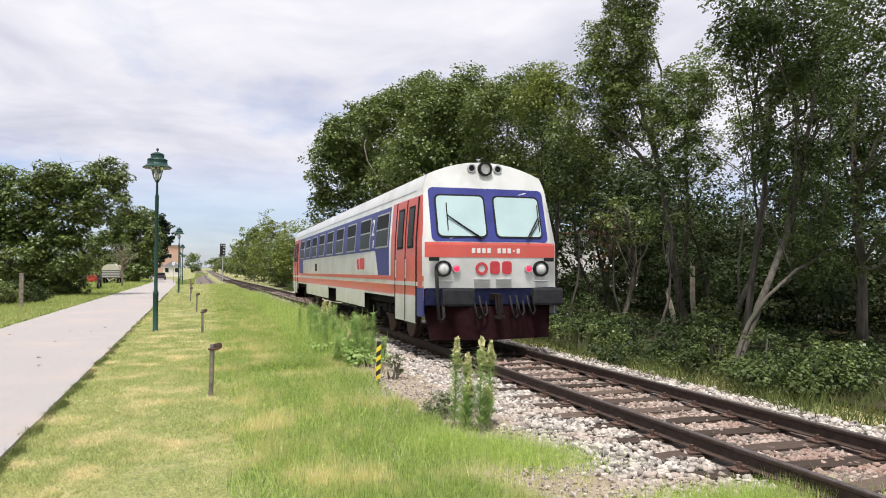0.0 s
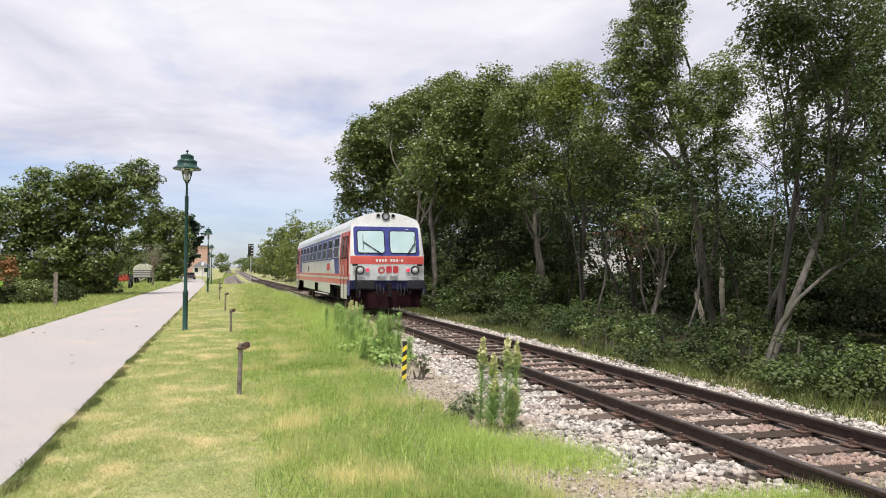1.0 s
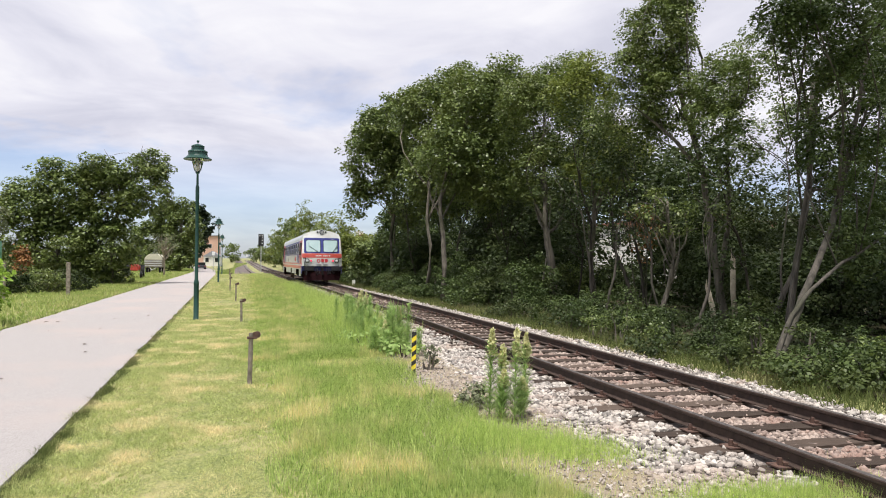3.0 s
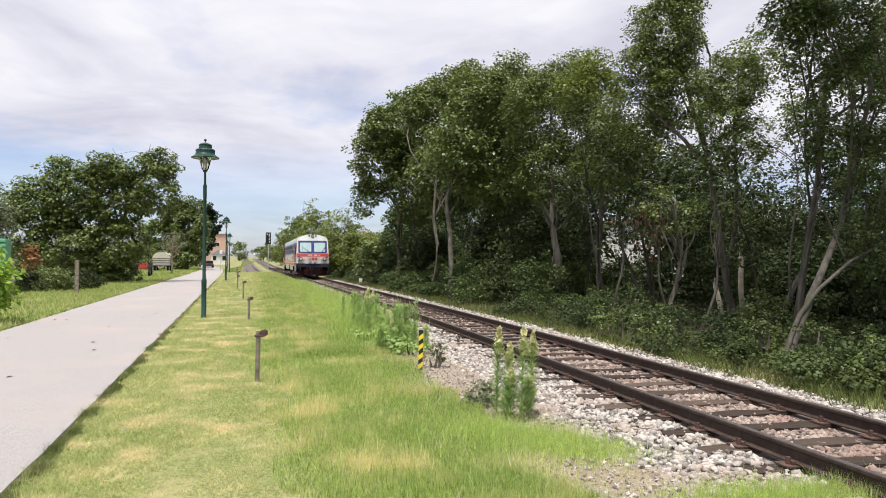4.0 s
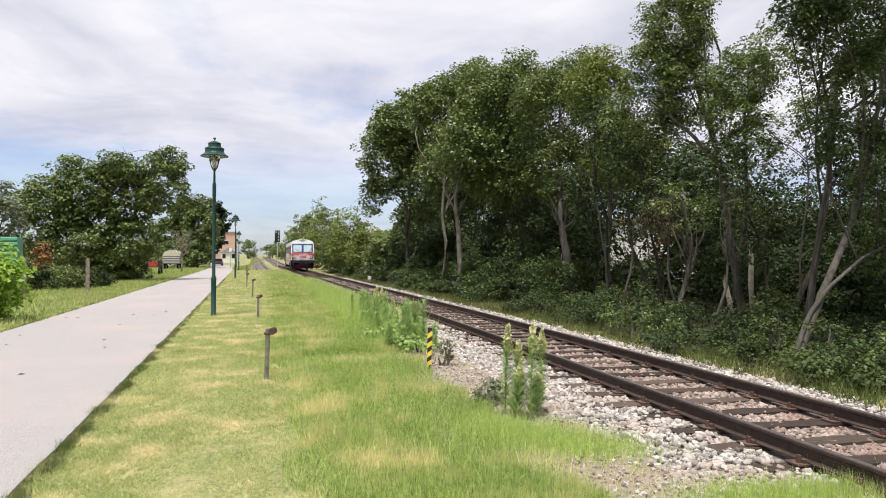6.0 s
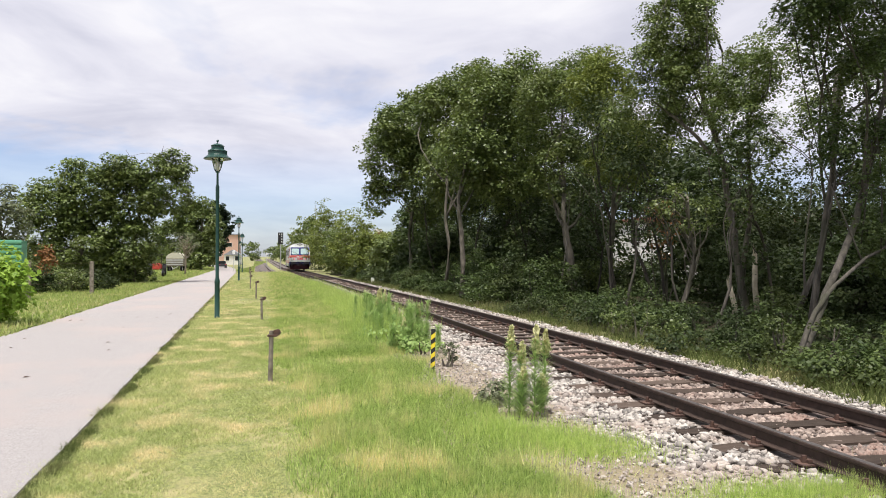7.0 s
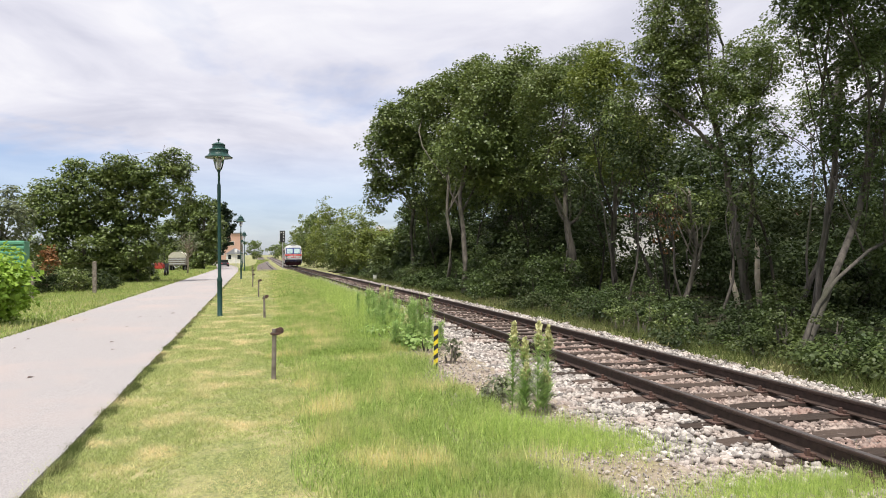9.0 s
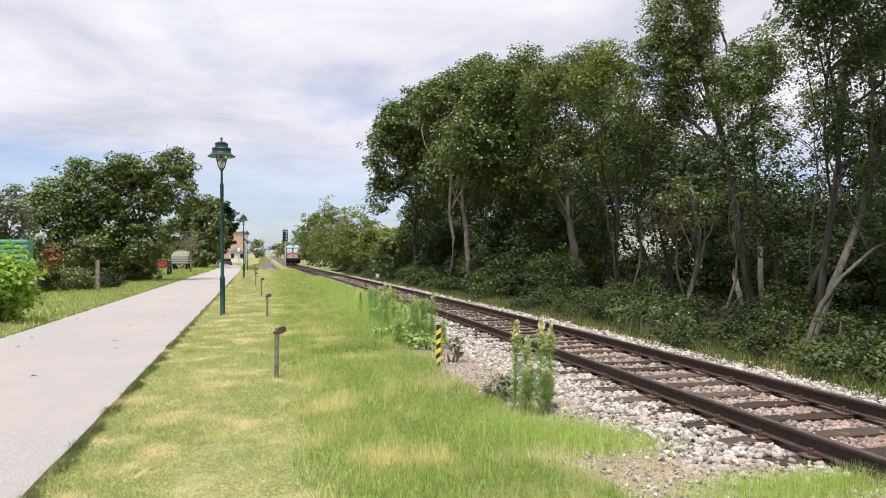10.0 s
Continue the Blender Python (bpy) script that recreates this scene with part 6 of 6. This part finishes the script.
    tagged(quads_object("sparse_grass", spears(rng, x, y, 0.07 * (0.3 + 0.9 * rng.random(len(x))), 0.0022, 0.7, -0.03), M["lawn"], 3), "sparse dry grass on bare dirt", "grass", kind="stuff")
    fr = []
    for n, y0, y1, w, side in ((16000, 4.3, 18, 0.0034, 1), (2200, 18, 60, 0.009, 1), (5000, 10, 60, 0.010, 0)):
        y = y0 + (y1 - y0) * rng.random(n) ** 1.4
        x = (pr(y) if side else pl(y)) + 0.035 * rng.normal(size=n) + 0.025 * np.sin(y * 5.0) + (0.05 if side else -0.05)
        thick = 0.65 + 1.15 * np.array([noise.noise(Vector((4.0, v * 1.9, 0.0))) + 0.4 * noise.noise(Vector((8.0, v * 6.0, 0.0))) for v in y])
        x += 0.03 * np.abs(rng.normal(size=n)) * np.clip(thick, 0, 2) * (1 if side else -1)
        fr.append(spears(rng, x, y, 0.055 * (0.3 + rng.random(n)) * np.clip(thick, 0.2, 1.6), w, 0.9, -0.01))
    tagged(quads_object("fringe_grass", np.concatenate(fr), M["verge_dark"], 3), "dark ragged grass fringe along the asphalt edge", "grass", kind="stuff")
    # verge beyond the path and beyond the track
    sets = []
    for n, y0, y1, w, hh, f0, f1 in ((40000, 14, 75, 0.016, 0.16, lambda v: pl(v) - 7, lambda v: pl(v) + 0.08), (16000, 75, 190, 0.05, 0.25, lambda v: pl(v) - 12, lambda v: pl(v) + 0.1), (16000, 100, 260, 0.06, 0.3, lambda v: pr(np.minimum(v, 110)), lambda v: tx(v) - 6.3)):
        x, y = field(n, y0, y1, f0, f1, 1.2)
        sets.append(spears(rng, x, y, hh * (0.4 + 0.9 * rng.random(n)), w, 0.6, np.array([gz(v) for v in y]) - 0.03))
    tagged(quads_object("verge_grass", np.concatenate(sets), M["verge"], 3), "rough dull green verge grass", "grass", kind="stuff")
    # grass beyond the track, with the wood's shade put into its colour
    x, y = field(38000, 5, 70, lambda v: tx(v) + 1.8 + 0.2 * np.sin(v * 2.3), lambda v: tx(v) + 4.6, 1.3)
    tagged(quads_object("shaded_grass", spears(rng, x, y, 0.26 * (0.3 + 0.9 * rng.random(len(x))), 0.008, 0.7, -0.10), M["verge_dark"], 3), "weedy grass toned dark for shade at the wood's edge", "grass", kind="stuff")


grass()


def pebbles():
    rng = np.random.default_rng(61)
    P, bf = scatter_stones(rng, 3500, 4.2, 13, 0.006, 0.02, lambda r, y: np.array([track_x(v) for v in y]) - 2.1 - 1.15 * r.random(len(y)))
    P[:, :, 2] += 0.035
    k = P.shape[1]
    ob = arrays("dirt_pebbles", P.reshape(-1, 3), (np.arange(len(P))[:, None, None] * k + bf[None]).reshape(-1, 3).tolist(), M["stone"])
    return tagged(ob, "small pebbles strewn on bare dirt", "gravel", kind="stuff")


pebbles()


def build_leaf_scrap(x, y, s, turn):
    bm = bmesh.new()
    v = [bm.verts.new(p) for p in ((-s, 0, 0.004), (0, s * 0.5, 0.018), (s, 0, 0.006), (0, -s * 0.5, 0.012))]
    bm.faces.new((v[0], v[1], v[2])); bm.faces.new((v[0], v[2], v[3]))
    ob = part("fallen_leaf", bm, M["rust"])
    ob.matrix_basis = pose(x, y, 0.03, 0, 0, turn)
    return tagged(ob, "dry brown leaf fallen on the asphalt", "leaf", "fallen leaves")


rl = random.Random(15)
for k in range(16):
    y = rl.uniform(7.5, 24)
    build_leaf_scrap(path_right(y) - rl.uniform(0.7, 3.2), y, rl.uniform(0.03, 0.07), rl.uniform(0, 180))


def build_weed(x, y, h, seed, flower=True):
    """A tall fleabane stalk: a stem set with narrow leaves and a feathery head."""
    rng = np.random.default_rng(seed)
    th = empty("tall_weed", pose(x, y, 0), "tall leafy weed stalk with a pale feathery head", "weed", "weeds by the ballast")
    bm = bmesh.new()
    tube(bm, [(0, 0, -0.05), (0.01, 0, h * 0.4), (0.02, 0.01, h * 0.8), (0.03, 0.0, h)], 0.008, 0.003, 6)
    part("stem", bm, M["weed"], th)
    n = 420
    z = h * (0.05 + 0.8 * rng.random(n))
    a = rng.random(n) * math.tau
    ln = 0.105 * (0.6 + 0.8 * rng.random(n)) * (1.25 - 0.6 * z / h)
    d = np.stack((np.cos(a), np.sin(a), 0.35 + 0.5 * rng.random(n)), 1)
    w = np.stack((-np.sin(a), np.cos(a), np.zeros(n)), 1) * 0.006
    p = np.stack((0.03 * z / h, np.zeros(n), z), 1)
    quads_object("foliage", np.stack((p, p + d * ln[:, None] * 0.5 + w, p + d * ln[:, None], p + d * ln[:, None] * 0.5 - w), 1), M["weed"], 4, th)
    if flower:
        n = 320
        t = rng.random(n)
        z = h * (0.72 + 0.30 * t)
        r = 0.055 * (1.1 - t) + 0.008
        a = rng.random(n) * math.tau
        p = np.stack((0.03 + r * np.cos(a) * rng.random(n), r * np.sin(a) * rng.random(n), z), 1)
        d = rng.normal(size=(n, 3)) * 0.012
        e = rng.normal(size=(n, 3)) * 0.012
        quads_object("flower_head", np.stack((p - d, p + e, p + d, p - e), 1), M["weed_flower"], 4, th)
    return th


for k, (x, y, h) in enumerate([(2.40, 7.62, 0.97), (2.52, 7.60, 0.80), (2.60, 7.35, 1.0), (2.83, 7.68, 0.92), (2.47, 7.4, 0.55), (2.72, 7.5, 0.45)]):
    build_weed(x, y, h, 300 + k)
rw = random.Random(77)
for k in range(56):
    y = 13.3 + 7.0 * (k / 56) ** 1.5 + rw.uniform(-0.4, 0.4)
    x = track_x(y) - 2.45 + rw.uniform(-0.75, 0.15) - 0.01 * (y - 14)
    build_weed(x, y, rw.uniform(0.45, 1.1), 400 + k, flower=(k % 7 == 0))
for k in range(6):
    y = 13.0 + 0.5 * k
    shrub("leafy green weeds beside the ballast", [e3(track_x(y) - 2.7 + rw.uniform(-0.4, 0.3), y, 0.18, 0.35, 0.22, 260)], 0.08, leaf="weed", seed=500 + k, clump=0.15, name="leafy_weed", category="weed", stems=3)


for k, (x, y, r, h) in enumerate([(2.53, 11.35, 0.17, 0.30), (2.50, 8.45, 0.16, 0.17), (2.35, 8.2, 0.12, 0.12)]):
    shrub("small grey-green weed bush on the gravel", [e3(x, y, h * 0.6, r, h * 0.75, 420)], 0.045, leaf="leaf_grey", seed=620 + k, clump=0.09, name="gravel_weed", category="weed", stems=4)


def motions():
    rows = []
    for t in [k * 0.5 for k in range(21)]:
        y = train_y(t)
        far = y + 17.0
        turn = math.degrees(math.atan2(track_x(far) - track_x(y), far - y)) + 0.5 + 0.7 * smoothstep((y - 60) / 50)
        rows.append((t, pose(track_x(y), y, gz(y) + RAIL_TOP + 0.09, 0, 0, -turn)))
    walk(railcar, rows)


motions()
